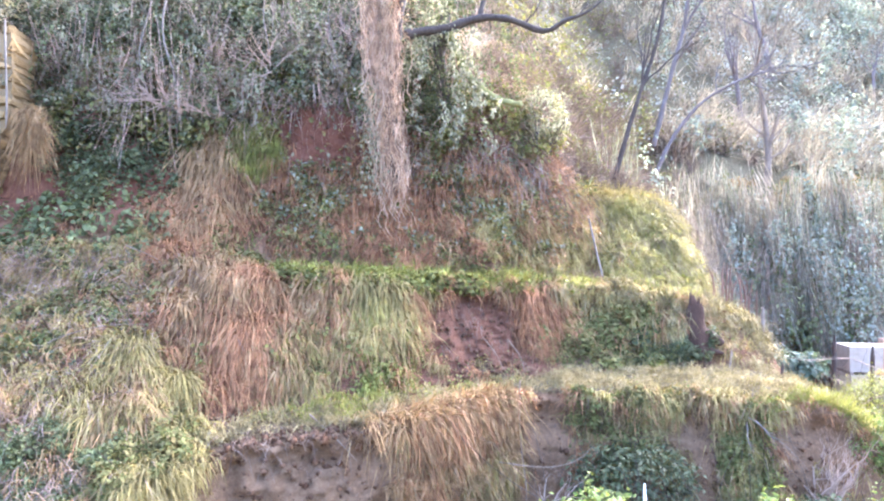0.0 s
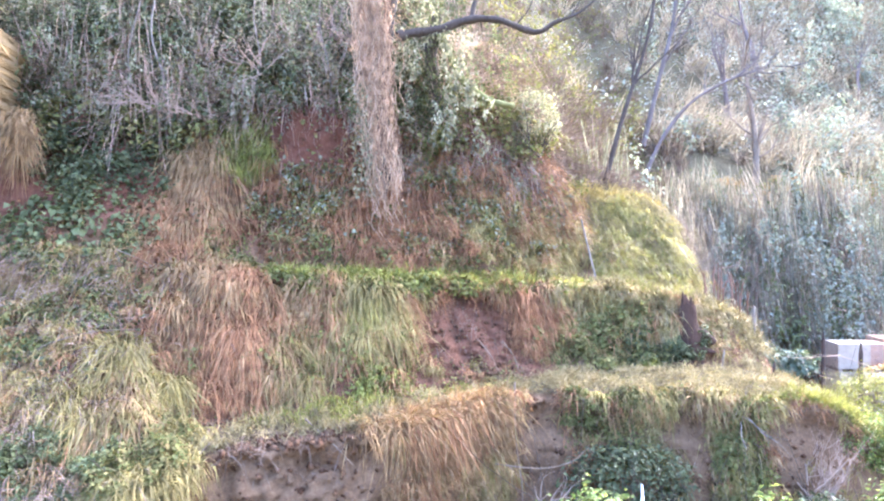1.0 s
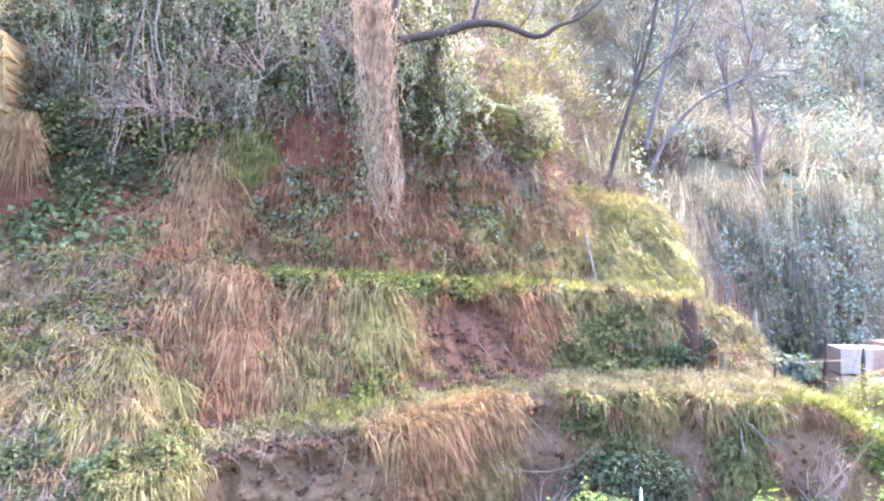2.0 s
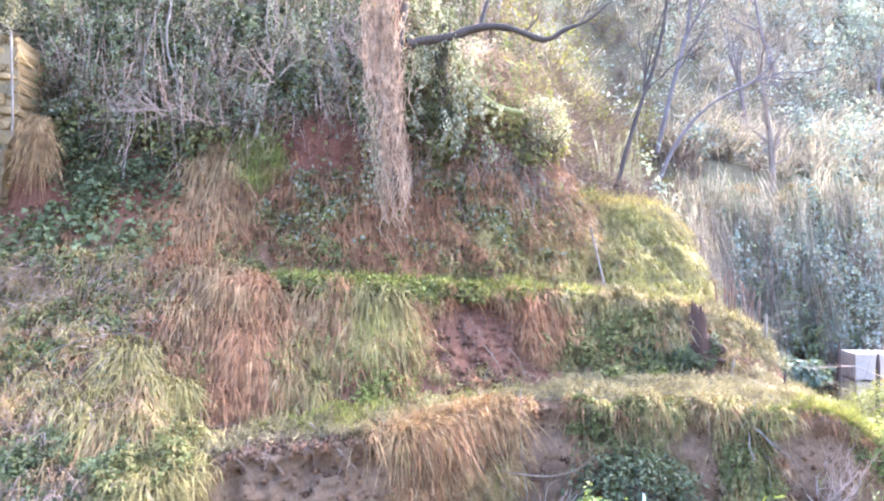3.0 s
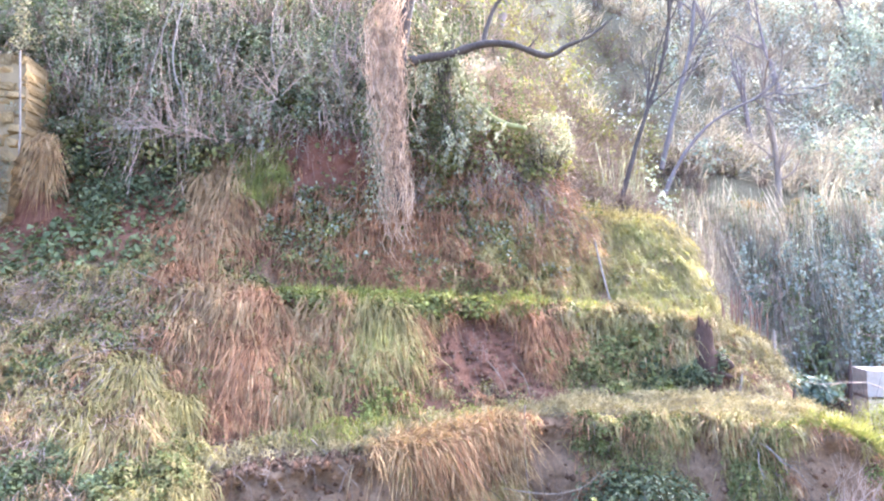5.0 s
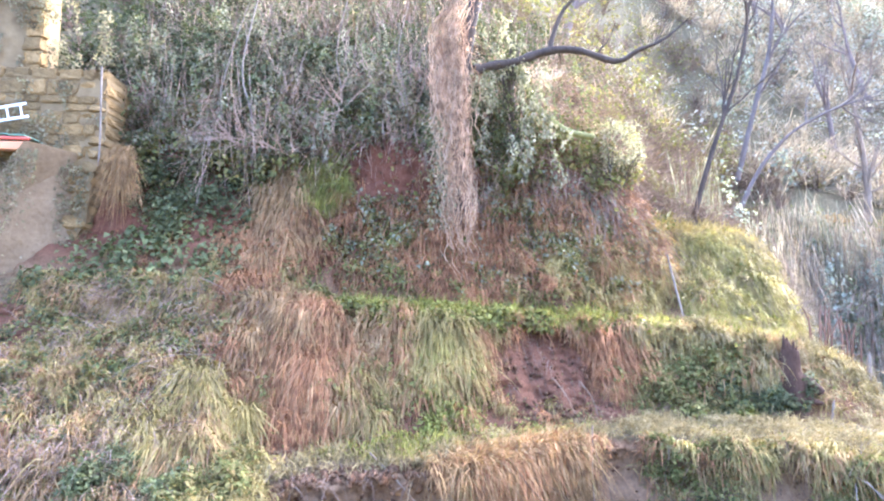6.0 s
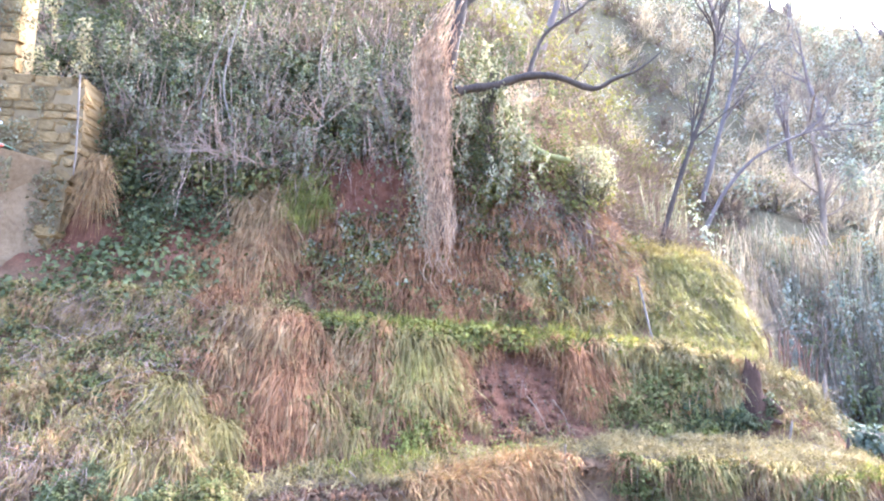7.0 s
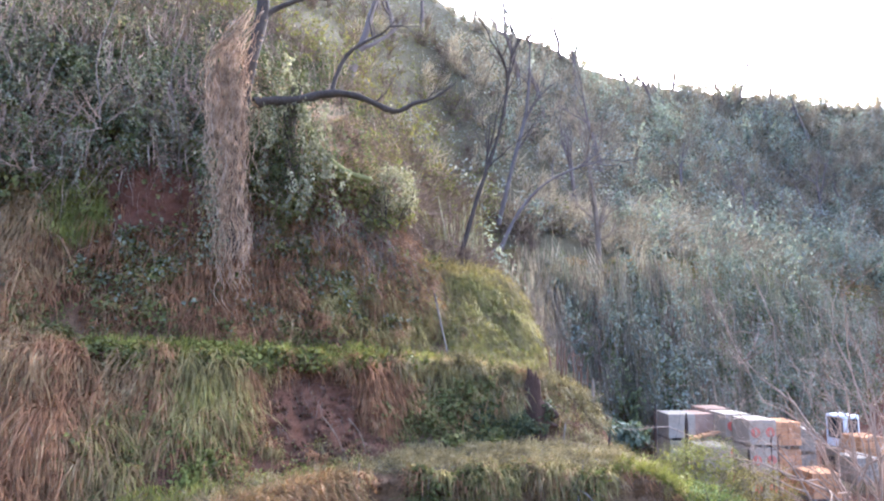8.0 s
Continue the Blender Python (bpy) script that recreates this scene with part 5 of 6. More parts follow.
bare_tree("leaning_tree", "low dark bare tree sprawling over the scrub", from_path([(7.0, 19.8, 4.9), (7.6, 19.9, 6.1), (8.5, 20.0, 7.2), (9.4, 20.0, 7.8), (10.3, 20.0, 8.2), (11.4, 20.0, 8.5)], 0.075, 0.025, 12, 1.8, 0.03, 2), HAZY_BARK)
bare_tree("bare_tree", "pale hazy bare tree with fanned branches", from_path([(13.2, 24.5, 5.0), (13.1, 24.3, 6.6), (12.8, 24.1, 8.2), (12.5, 24.0, 10.0)], 0.14, 0.06, 14, 2.4, 0.05, 2, 0.7, 0.25), TIMBER)
bare_tree("bare_tree", "tall thin bare tree on the slope", from_path([(7.7, 22, 6.2), (8.3, 22, 8.6), (8.9, 22, 11.0), (9.1, 22, 14.0)], 0.10, 0.04, 14, 2.6, 0.04, 2), HAZY_BARK)


def hillside_trees():
    kinds = []
    for k in range(4):
        items = grow((0, 0, -0.6), (rng.normal() * 0.12, rng.normal() * 0.1, 1), 4.2, 0.16, 3, 0.5, 4, 0.1, 0.2)
        ob = bare_tree("bare_tree", "leafless grey-brown tree on the hillside", items, HAZE_BARK, group="trees on the hillside")
        kinds.append(ob)
    spots_xy = []
    for k in range(50):
        x = rng.uniform(-9, 46) if k < 36 else 6 + (k - 36) * 3.1 + rng.normal()
        s = rng.uniform(9.8, 11.0) if k < 36 else rng.uniform(10.9, 11.0)
        spots_xy.append((x, s))
    for k, (x, s) in enumerate(spots_xy):
        p = surf(np.array([x]), np.array([s]))[0]
        m = put(p) @ pose(0, 0, 0, rng.uniform(-9, 9), rng.uniform(-9, 9), rng.uniform(0, 360)) @ Matrix.Scale(rng.uniform(0.7, 1.25), 4)
        if k < 4:
            kinds[k].matrix_basis = m
        else:
            c = copy_thing(kinds[k % 4], m)
            c.matrix_basis = m


# bark of the distant trees, its colour lightened to imitate haze
HAZE_BARK = grainy("haze_pale_bark", (0.10, 0.075, 0.06), (0.21, 0.165, 0.14), 0.9, 10, 0.4)
hillside_trees()


def twig_bush(name, label, base, n, length, mat, way=(0, 0, 1), spread=0.6, depth=2, r=0.014, kids=4, tag="bush", droop=0.1):
    t = new(name)
    t.location = base
    fine = []
    for k in range(n):
        d = unit(np.array(way, float) + rng.normal(size=3) * spread)
        one = grow(rng.normal(size=3) * (0.22, 0.1, 0.08) * min(length, 1.2), d, length * rng.uniform(0.7, 1.2), r, depth, 0.5, kids, 0.2, droop)
        solid("stem", tubes([one[0][0]], [one[0][1]], 6), mat, t, "", True)
        fine += one[1:]
    solid("crown", branch_pack(fine, 0.01), mat, t, "", True)
    return tagged(t, label, tag)


twig_bush("twig_bush", "pale bare bush with tangled level twigs", (-5.6, 12.3, 5.4), 12, 0.85, PALE_TWIG, (-1.1, -0.3, 0.15), 0.4, 2, 0.014)
twig_bush("twig_bush", "pinkish bare bush leaning out of the ivy", (-4.9, 12.3, 5.2), 10, 0.8, PALE_TWIG, (-0.2, -0.4, 0.8), 0.55, 2, 0.012)
twig_bush("twig_bush", "pinkish bare bush leaning out of the ivy", (-3.6, 12.5, 6.2), 9, 0.8, PALE_TWIG, (0.1, -0.5, 0.6), 0.55, 2, 0.012)
twig_bush("twig_bush", "grey leafless bush on the bare lower bank", (6.15, 9.75, -1.75), 12, 0.85, PALE_TWIG, (0, -0.35, 1), 0.65, 2, 0.022)
twig_bush("twig_bush", "thin grey bare stems on the lower bank", (1.45, 9.8, -1.9), 5, 0.8, PALE_TWIG, (0.5, -0.25, 1), 0.5, 1, 0.02)
twig_bush("twig_bush", "brown bare stems at the corner of the knoll", (6.35, 14.7, 1.9), 12, 0.8, TIMBER, (0.5, -0.2, 0.6), 0.6, 2, 0.016)
twig_bush("twig_bush", "grey bare stems hanging over the lower bank", (5.0, 9.9, -0.35), 5, 0.6, STEM, (0.5, -0.35, -0.2), 0.5, 1, 0.012)
twig_bush("twig_bush", "brown bare stems beside the knoll", (6.9, 15.0, 0.4), 14, 1.0, TIMBER, (0, 0, 1), 0.6, 2, 0.014)
twig_bush("twig_bush", "pale bare bush with spreading crooked branches", (19.4, 24.0, 0.6), 10, 2.2, PALE_TWIG, (-0.5, -0.2, 0.8), 0.7, 2, 0.05)
twig_bush("bare_shrub", "tall pale bare shrub with fine drooping branches by the yard", (13.1, 11.4, -3.1), 13, 4.6, PALE_TWIG, (-0.16, 0.05, 1), 0.24, 3, 0.045, 5, droop=0.0)
twig_bush("bare_shrub", "pale bare shrub with fine branches by the yard", (12.3, 11.2, -3.0), 7, 1.5, STEM, (-0.1, 0.1, 1), 0.45, 2, 0.02, 4)

for pts, r, words in (
        ([(-5.75, 12.75, 5.0), (-5.55, 12.6, 5.9), (-5.75, 12.5, 6.8), (-5.7, 12.5, 7.6), (-5.3, 12.5, 9.2)], 0.05, "thin twisted grey sapling stem in the ivy"),
        ([(-6.2, 12.9, 5.6), (-6.3, 12.6, 6.4), (-6.1, 12.6, 7.4), (-5.7, 12.6, 8.6)], 0.03, "pale thin sapling stem in the ivy"),
        ([(-3.9, 13.6, 5.6), (-3.7, 13.0, 6.6), (-3.8, 12.9, 7.6), (-3.5, 12.9, 9.0)], 0.03, "brown vine stem hanging in the ivy"),
        ([(-2.3, 13.4, 5.3), (-2.2, 12.9, 6.2), (-2.4, 12.8, 7.4), (-2.2, 12.9, 8.6)], 0.025, "brown vine stem hanging in the ivy")):
    s0 = rod("sapling", pts, r * 0.6, r * 0.3, STEM, 18, 6)
    tagged(s0, words, "sapling")


# ---- stump, posts and sticks ----
def stump():
    t = new("charred_stump")
    t.location = (5.1, 12.2, 0.3)
    n = 26
    p = bend([(0, 0, -0.2), (0.02, 0, 0.3), (-0.01, 0, 0.65), (0.02, 0.02, 0.98)], n)
    r = np.interp(np.linspace(0, 1, n), (0, 0.25, 0.6, 1), (0.33, 0.26, 0.19, 0.14))
    v, _, q = tubes([p], [r], 18)
    v = v + np.stack([fbm(v * (1, 1, 0.3) + 5, 0.07, 2), fbm(v * (1, 1, 0.3) + 9, 0.07, 2), 0.3 * fbm(v + 2, 0.08, 2)], 1) * 0.045
    solid("stump_body", (v, None, q), CHAR, t)
    for dx, h, w in ((-0.08, 1.25, 0.08), (0.06, 1.14, 0.075), (0.0, 1.12, 0.10), (-0.03, 1.2, 0.08), (0.1, 1.04, 0.07)):
        solid("splinter", tubes([bend([(dx * 0.8, 0.03 * rng.normal(), 0.85), (dx, 0, h - 0.15), (dx * 1.3, 0, h)], 8)], [np.linspace(w, 0.008, 8)], 5), CHAR, t)
    for a, ln in ((-2.6, 0.45), (-1.9, 0.4), (-1.2, 0.42), (-0.5, 0.55), (3.0, 0.35)):
        tip = (math.cos(a) * ln, math.sin(a) * ln * 0.6, -0.12 + 0.1 * rng.normal())
        solid("root", tubes([bend([(math.cos(a) * 0.1, math.sin(a) * 0.1, 0.3), (math.cos(a) * 0.25, math.sin(a) * 0.2, 0.12), tip], 10)], [np.linspace(0.1, 0.035, 10) * (1 + 0.12 * rng.normal(size=10))], 7), CHAR, t)
    solid("side_root", tubes([bend([(0.1, 0, 0.42), (0.25, -0.05, 0.4), (0.38, -0.06, 0.34), (0.5, -0.05, 0.22)], 12)], [np.linspace(0.15, 0.08, 12) * (1 + 0.15 * rng.normal(size=12))], 8), CHAR, t)
    return tagged(t, "blackened jagged tree stump on the bank edge", "tree stump")


CHAR = grainy("charred_wood", (0.03, 0.017, 0.011), (0.095, 0.055, 0.036), 0.95, 24, 1.0, (1, 1, 0.3))
stump()
leafy("ivy", "dark ivy leaves at the foot of the stump", IVY, 4.5, 5.45, 5.1, 5.6, 2600, (0.05, 0.09), 0.6, patchy=0.0, tag="ivy")

for a, b, r, mat, words in (
        ((7.02, 13.3, -0.6), (7.05, 13.3, 1.17), 0.05, TIMBER, "weathered square wooden post at the terrace end"),
        ((6.40, 11.5, -0.5), (6.47, 11.5, 0.25), 0.028, DARK_TIMBER, "short dark leaning post on the path"),
        ((5.47, 11.6, -0.2), (5.56, 11.62, 0.48), 0.022, TIMBER, "short crooked stake at the path edge"),
        ((10.95, 17.0, -3.1), (11.02, 17.0, 0.02), 0.06, DARK_TIMBER, "dark wooden fence post by the yard"),
        ((11.9, 16.8, -3.1), (11.95, 16.8, -0.25), 0.06, DARK_TIMBER, "dark wooden fence post by the yard"),
        ((10.1, 17.4, -3.1), (10.05, 17.4, -0.9), 0.045, DARK_TIMBER, "dark wooden fence post by the yard"),
        ((13.1, 15.6, -3.1), (13.12, 15.6, -1.1), 0.05, DARK_TIMBER, "dark wooden fence post by the yard")):
    tagged(rod("post", [a, tuple((x + y) / 2 for x, y in zip(a, b)), b], r, r * 0.9, mat, 8, 8, 0.03), words, "post")
tagged(rod("stake", [(3.2, 13.2, 3.1), (3.3, 13.05, 2.5), (3.48, 12.9, 1.6)], 0.018, 0.02, STEM, 10, 6), "thin pale stake leaning against the knoll", "stake")
CANE = grainy("brown_cane", (0.10, 0.055, 0.035), (0.24, 0.14, 0.09), 0.85, 16, 0.4, (1, 1, 0.2))
for k in range(16):
    x = 6.05 + k * 0.065 + rng.normal() * 0.02
    y = 13.6 + rng.normal() * 0.1
    z = 1.25 - (x - 6.0) * 0.30
    h = rng.uniform(0.55, 0.95)
    c = rod("cane", [(x, y, z - 0.3), (x + rng.normal() * 0.03, y, z + h * 0.5), (x + rng.normal() * 0.09, y, z + h)], 0.017, 0.012, CANE, 6, 5)
    tagged(c, "thin brown cane of a garden fence", "cane", "canes of the garden fence")
TWIG_WOOD = grainy("dead_wood", (0.12, 0.085, 0.055), (0.28, 0.21, 0.145), 0.9, 20, 0.5)
for pts, r, words in (
        ([(-6.35, 9.15, 0.75), (-5.9, 9.2, 1.05), (-5.2, 9.2, 1.25), (-4.5, 9.2, 1.28)], 0.018, "long pale bowed stick lying on the mound"),
        ([(-6.0, 8.6, 0.2), (-5.7, 8.6, 0.5), (-5.2, 8.75, 0.7)], 0.012, "pale stick lying on the mound"),
        ([(-5.6, 10.7, 2.5), (-5.0, 10.6, 2.25), (-4.7, 10.5, 1.9)], 0.014, "brown stick hanging on the mound"),
        ([(-1.95, 8.85, 0.0), (-1.55, 8.6, -0.25), (-1.2, 8.55, -0.6)], 0.02, "dark branch hanging down the bare scarp"),
        ([(1.3, 10.2, 0.2), (1.28, 10.0, -0.7), (1.35, 9.8, -1.5), (1.3, 9.7, -2.2)], 0.022, "pale root hanging down the lower bank"),
        ([(0.9, 9.7, -1.0), (1.6, 9.6, -1.05), (2.1, 9.6, -0.95), (2.4, 9.6, -0.7)], 0.016, "pale bent branch sticking out of the bank"),
        ([(0.75, 11.1, 0.8), (0.95, 10.95, 0.55), (1.1, 10.85, 0.25)], 0.016, "pale stick fallen on the earth scar"),
        ([(1.2, 11.2, 0.75), (1.4, 11.1, 0.5), (1.5, 11.0, 0.2)], 0.014, "pale stick fallen on the earth scar"),
        ([(-0.6, 12.6, 5.0), (-1.3, 12.5, 5.05), (-2.0, 12.6, 5.0)], 0.015, "pale twig sticking out over the red hollow"),
        ([(7.0, 14.6, 1.6), (7.7, 14.4, 1.75), (8.05, 14.3, 2.2)], 0.014, "thin arching pale bramble stem"),
        ([(7.1, 14.5, 1.05), (7.8, 14.4, 1.0), (8.3, 14.3, 1.2)], 0.012, "thin arching pale bramble stem")):
    tagged(rod("stick", pts, r * 0.6, r * 0.3, TWIG_WOOD, 16, 5, 0.2), words, "stick")


# ---- stone wall and shed at the end of the terraces ----
STAINED = grainy("stained_render", (0.125, 0.085, 0.045), (0.27, 0.195, 0.115), 0.95, 11, 0.9, dist=0.03)


def stone_wall():
    t = tagged(new("stone_wall"), "old pillar-like wall of yellow tuff blocks with grey render", "wall", kind="structure")
    t.matrix_basis = put((-8.33, 11.6, 0)) @ pose(0, 0, 0, 0, 0, 12)

    def right_edge(z):
        return float(np.interp(z, (2.4, 3.0, 3.6, 4.4, 5.3, 6.6, 7.0), (-0.75, -0.6, -0.22, -0.15, 0.08, 0.06, 0.0)))

    core = bmesh.new()
    zs = [2.0, 2.6, 3.0, 3.6, 4.4, 5.3, 6.0, 6.62]
    rows = []
    for z in zs:
        e = right_edge(z) - 0.005
        rows.append([core.verts.new((x, y, z)) for x, y in ((-4.2, 0.02), (e, 0.02), (e, 0.9), (-4.2, 0.9))])
    for a, b in zip(rows[:-1], rows[1:]):
        for k in range(4):
            core.faces.new((a[k], a[(k + 1) % 4], b[(k + 1) % 4], b[k]))
    core.faces.new(rows[0][::-1])
    core.faces.new(rows[-1])
    part("core", core, MORTAR, t, "grey render and mortar")
    # the higher block behind, with its quoins
    part("upper_block", box_bm(3.2, 0.8, 3.0, 0.05, 0.02, (-3.1, 0.75, 7.9)), MORTAR, t, "rough grey rendered upper wall")
    protos = [box_bm(1, 1, 1, 0.17, 0.08, seg=2) for k in range(5)]
    meshes = []
    for bm in protos:
        me = bpy.data.meshes.new("stone")
        bm.to_mesh(me)
        bm.free()
        me.materials.append(TUFF)
        meshes.append(me)
    z, row = 2.3, 0
    while z < 6.6:
        h = rng.uniform(0.15, 0.34)
        x = right_edge(z + h / 2) + 0.004
        left = -2.15 if z > 4.6 else -1.45
        while x > left:
            w = rng.uniform(0.2, 0.55)
            rendered = fbm(np.array([[x - w / 2, 0.0, z]]) + 6.1, 1.3, 2)[0]
            if rendered < 0.45 or x > right_edge(z) - 0.35:
                ob = new("stone", meshes[int(rng.integers(5))])
                ob.parent = t
                deep = 0.92 if x > right_edge(z + h / 2) else 0.0
                ob.matrix_basis = put((x - w / 2 + (0.01 if deep else 0.0), 0.088 + deep / 2 + rng.uniform(-0.012, 0.012), z + h / 2)) @ pose(0, 0, 0, rng.normal() * (0.3 if deep else 1.2), rng.normal() * 0.7, rng.normal() * (0.3 if deep else 1.5)) @ Matrix.Diagonal((w - 0.012, 0.16 + deep + rng.uniform(0, 0.05), h - 0.011, 1))
            x -= w
        z += h
        row += 1
    for k in range(7):
        ob = new("stone", meshes[k % 5])
        ob.parent = t
        ob.matrix_basis = put((-1.62 + 0.04 * (k % 2), 0.42, 6.8 + k * 0.3)) @ pose(0, 0, 0, 0, 0, rng.normal()) @ Matrix.Diagonal((0.38, 0.25, 0.28, 1))
    n = 12000
    z = rand(n, 2.6, 8.8)
    x = rand(n, -3.4, 0.1)
    keep = (fbm(np.stack([x, z * 0, z], 1) + 3.3, 0.45, 3) > -0.05 + 0.3 * (x > -0.6)) & (x < np.array([right_edge(a) for a in z]))
    x, z = x[keep], z[keep]
    m = len(x)
    at = np.stack([x, np.where(z > 6.5, 0.3, -0.07) - rand(m, 0.0, 0.06), z], 1)
    solid("wall_creeper", leaves(at, unit(rng.normal(size=(m, 3)) * 0.5 - (0, 1, 0)), unit(rng.normal(size=(m, 3)) - UP), rand(m, 0.04, 0.09), rand(m, 0.03, 0.06)), GREY_LEAF, t, "pale creeper leaves on the stones")


stone_wall()
tagged(rod("pipe", [(-8.2, 11.35, 6.75), (-8.17, 11.33, 6.0), (-8.15, 11.33, 5.2), (-8.17, 11.33, 4.7)], 0.018, 0.018, STEM, 8, 6, 0.03), "thin pale cane fixed along the wall edge", "cane")


def hanging_tuft(name, label, mat, base, n, w, length):
    p = np.array(base) + rng.normal(size=(n, 3)) * (w, 0.08, 0.0) - UP * rand(n, 0, 0.8)[:, None]
    way = unit(rng.normal(size=(n, 3)) * 0.5 + (0, -0.4, 0.1))
    return tagged(solid(name, blades(p, way, rand(n, *length), rand(n, 0.007, 0.014), rand(n, 1.3, 2.0)), mat), label, "dry grass", kind="stuff")


hanging_tuft("dry_grass", "tuft of tan dead grass hanging beside the stone wall", DRY, (-7.85, 11.6, 5.2), 900, 0.12, (0.2, 0.5))


def shed():
    """The lean-to against the wall: coping wall, beam, roofing sheets and a dark opening."""
    t = tagged(new("shed"), "small lean-to shed with orange beam and green sheet roof", "shed")
    t.matrix_basis = put((-9.3, 10.95, 0)) @ pose(0, 0, 0, 0, 0, 12)
    part("beam", box_bm(1.9, 0.14, 0.17, 0.015, 0.004, (-0.95, -0.1, 5.02)), ORANGE_WOOD, t, "orange painted timber beam")
    for k in range(6):
        part("roof_sheet", box_bm(0.31, 0.9, 0.025, 0.006, 0.006, (-0.2 - k * 0.3, 0.25, 5.22 + 0.015 * (k % 2))), GREEN_SHEET, t, "faded green roofing sheet")
    part("gutter", box_bm(1.95, 0.09, 0.06, 0.02, 0.004, (-0.93, -0.16, 5.16)), RED_PRINT, t, "red edge strip")
    part("back_panel", box_bm(1.9, 0.06, 2.6, 0.01, 0.004, (-0.95, 0.5, 3.7)), DARK_TIMBER, t, "dark boarded inside")
    fr = part("window", box_bm(0.5, 0.05, 0.6, 0.008, 0.002, (-0.95, 0.1, 4.45)), PALE_METAL, t, "grey framed window")
    part("pane", box_bm(0.4, 0.03, 0.5, 0.004, 0.0, (-0.95, 0.065, 4.45)), DARK_GLASS, fr)
    bm = bmesh.new()
    prof = [(0.02, 5.1), (-0.9, 3.62), (-1.3, 2.95), (-1.3, 2.3), (-0.35, 2.3), (0.85, 2.6), (0.85, 5.0)]
    front = [bm.verts.new((x, -0.32 if x < 0.5 else 0.62, z)) for x, z in prof]
    back = [bm.verts.new((x, 0.1 if x < 0.5 else 0.9, z)) for x, z in prof]
    bm.faces.new(front)
    bm.faces.new(back[::-1])
    for k in range(len(prof)):
        bm.faces.new((front[k], back[k], back[(k + 1) % 7], front[(k + 1) % 7]))
    bmesh.ops.recalc_face_normals(bm, faces=bm.faces)
    bmesh.ops.bevel(bm, geom=list(bm.edges), offset=0.03, segments=2, affect="EDGES")
    part("sloping_wall", bm, STAINED, t, "grey rendered wall with sloping top")
    m = 1500
    z = rand(m, 2.3, 4.9)
    x = np.interp(z, (2.3, 2.95, 3.62, 5.1), (-1.2, -1.2, -0.85, 0.0)) + np.abs(rng.normal(size=m)) * 0.35 + 0.05
    at = np.stack([np.minimum(x, 0.28), -0.34 - rand(m, 0, 0.06), z], 1)
    solid("wall_creeper", leaves(at, unit(rng.normal(size=(m, 3)) * 0.5 - (0, 1, 0)), unit(rng.normal(size=(m, 3)) - UP), rand(m, 0.04, 0.08), rand(m, 0.03, 0.06)), GREY_LEAF, t, "pale creeper leaves on the render")
    for k in range(10):
        part("brick", box_bm(0.24, 0.12, 0.10, 0.008, 0.006, (-0.95 - 0.27 * (k % 2) - 0.06 * (k // 2 % 2), -0.36, 2.65 + 0.115 * (k // 2))), BRICK, t)


shed()


def ladder():
    t = tagged(new("ladder"), "pale metal ladder lying level against the wall", "ladder")
    t.matrix_basis = put((-9.6, 11.0, 5.78)) @ pose(0, 0, 0, 0, -12, 12)
    for z in (0.13, -0.13):
        part("rail", box_bm(2.4, 0.03, 0.05, 0.006, 0.0, (-1.1, 0, z)), PALE_METAL, t)
    for k in range(9):
        part("rung", box_bm(0.03, 0.03, 0.25, 0.005, 0.0, (-0.02 - k * 0.26, 0, 0)), PALE_METAL, t)


ladder()


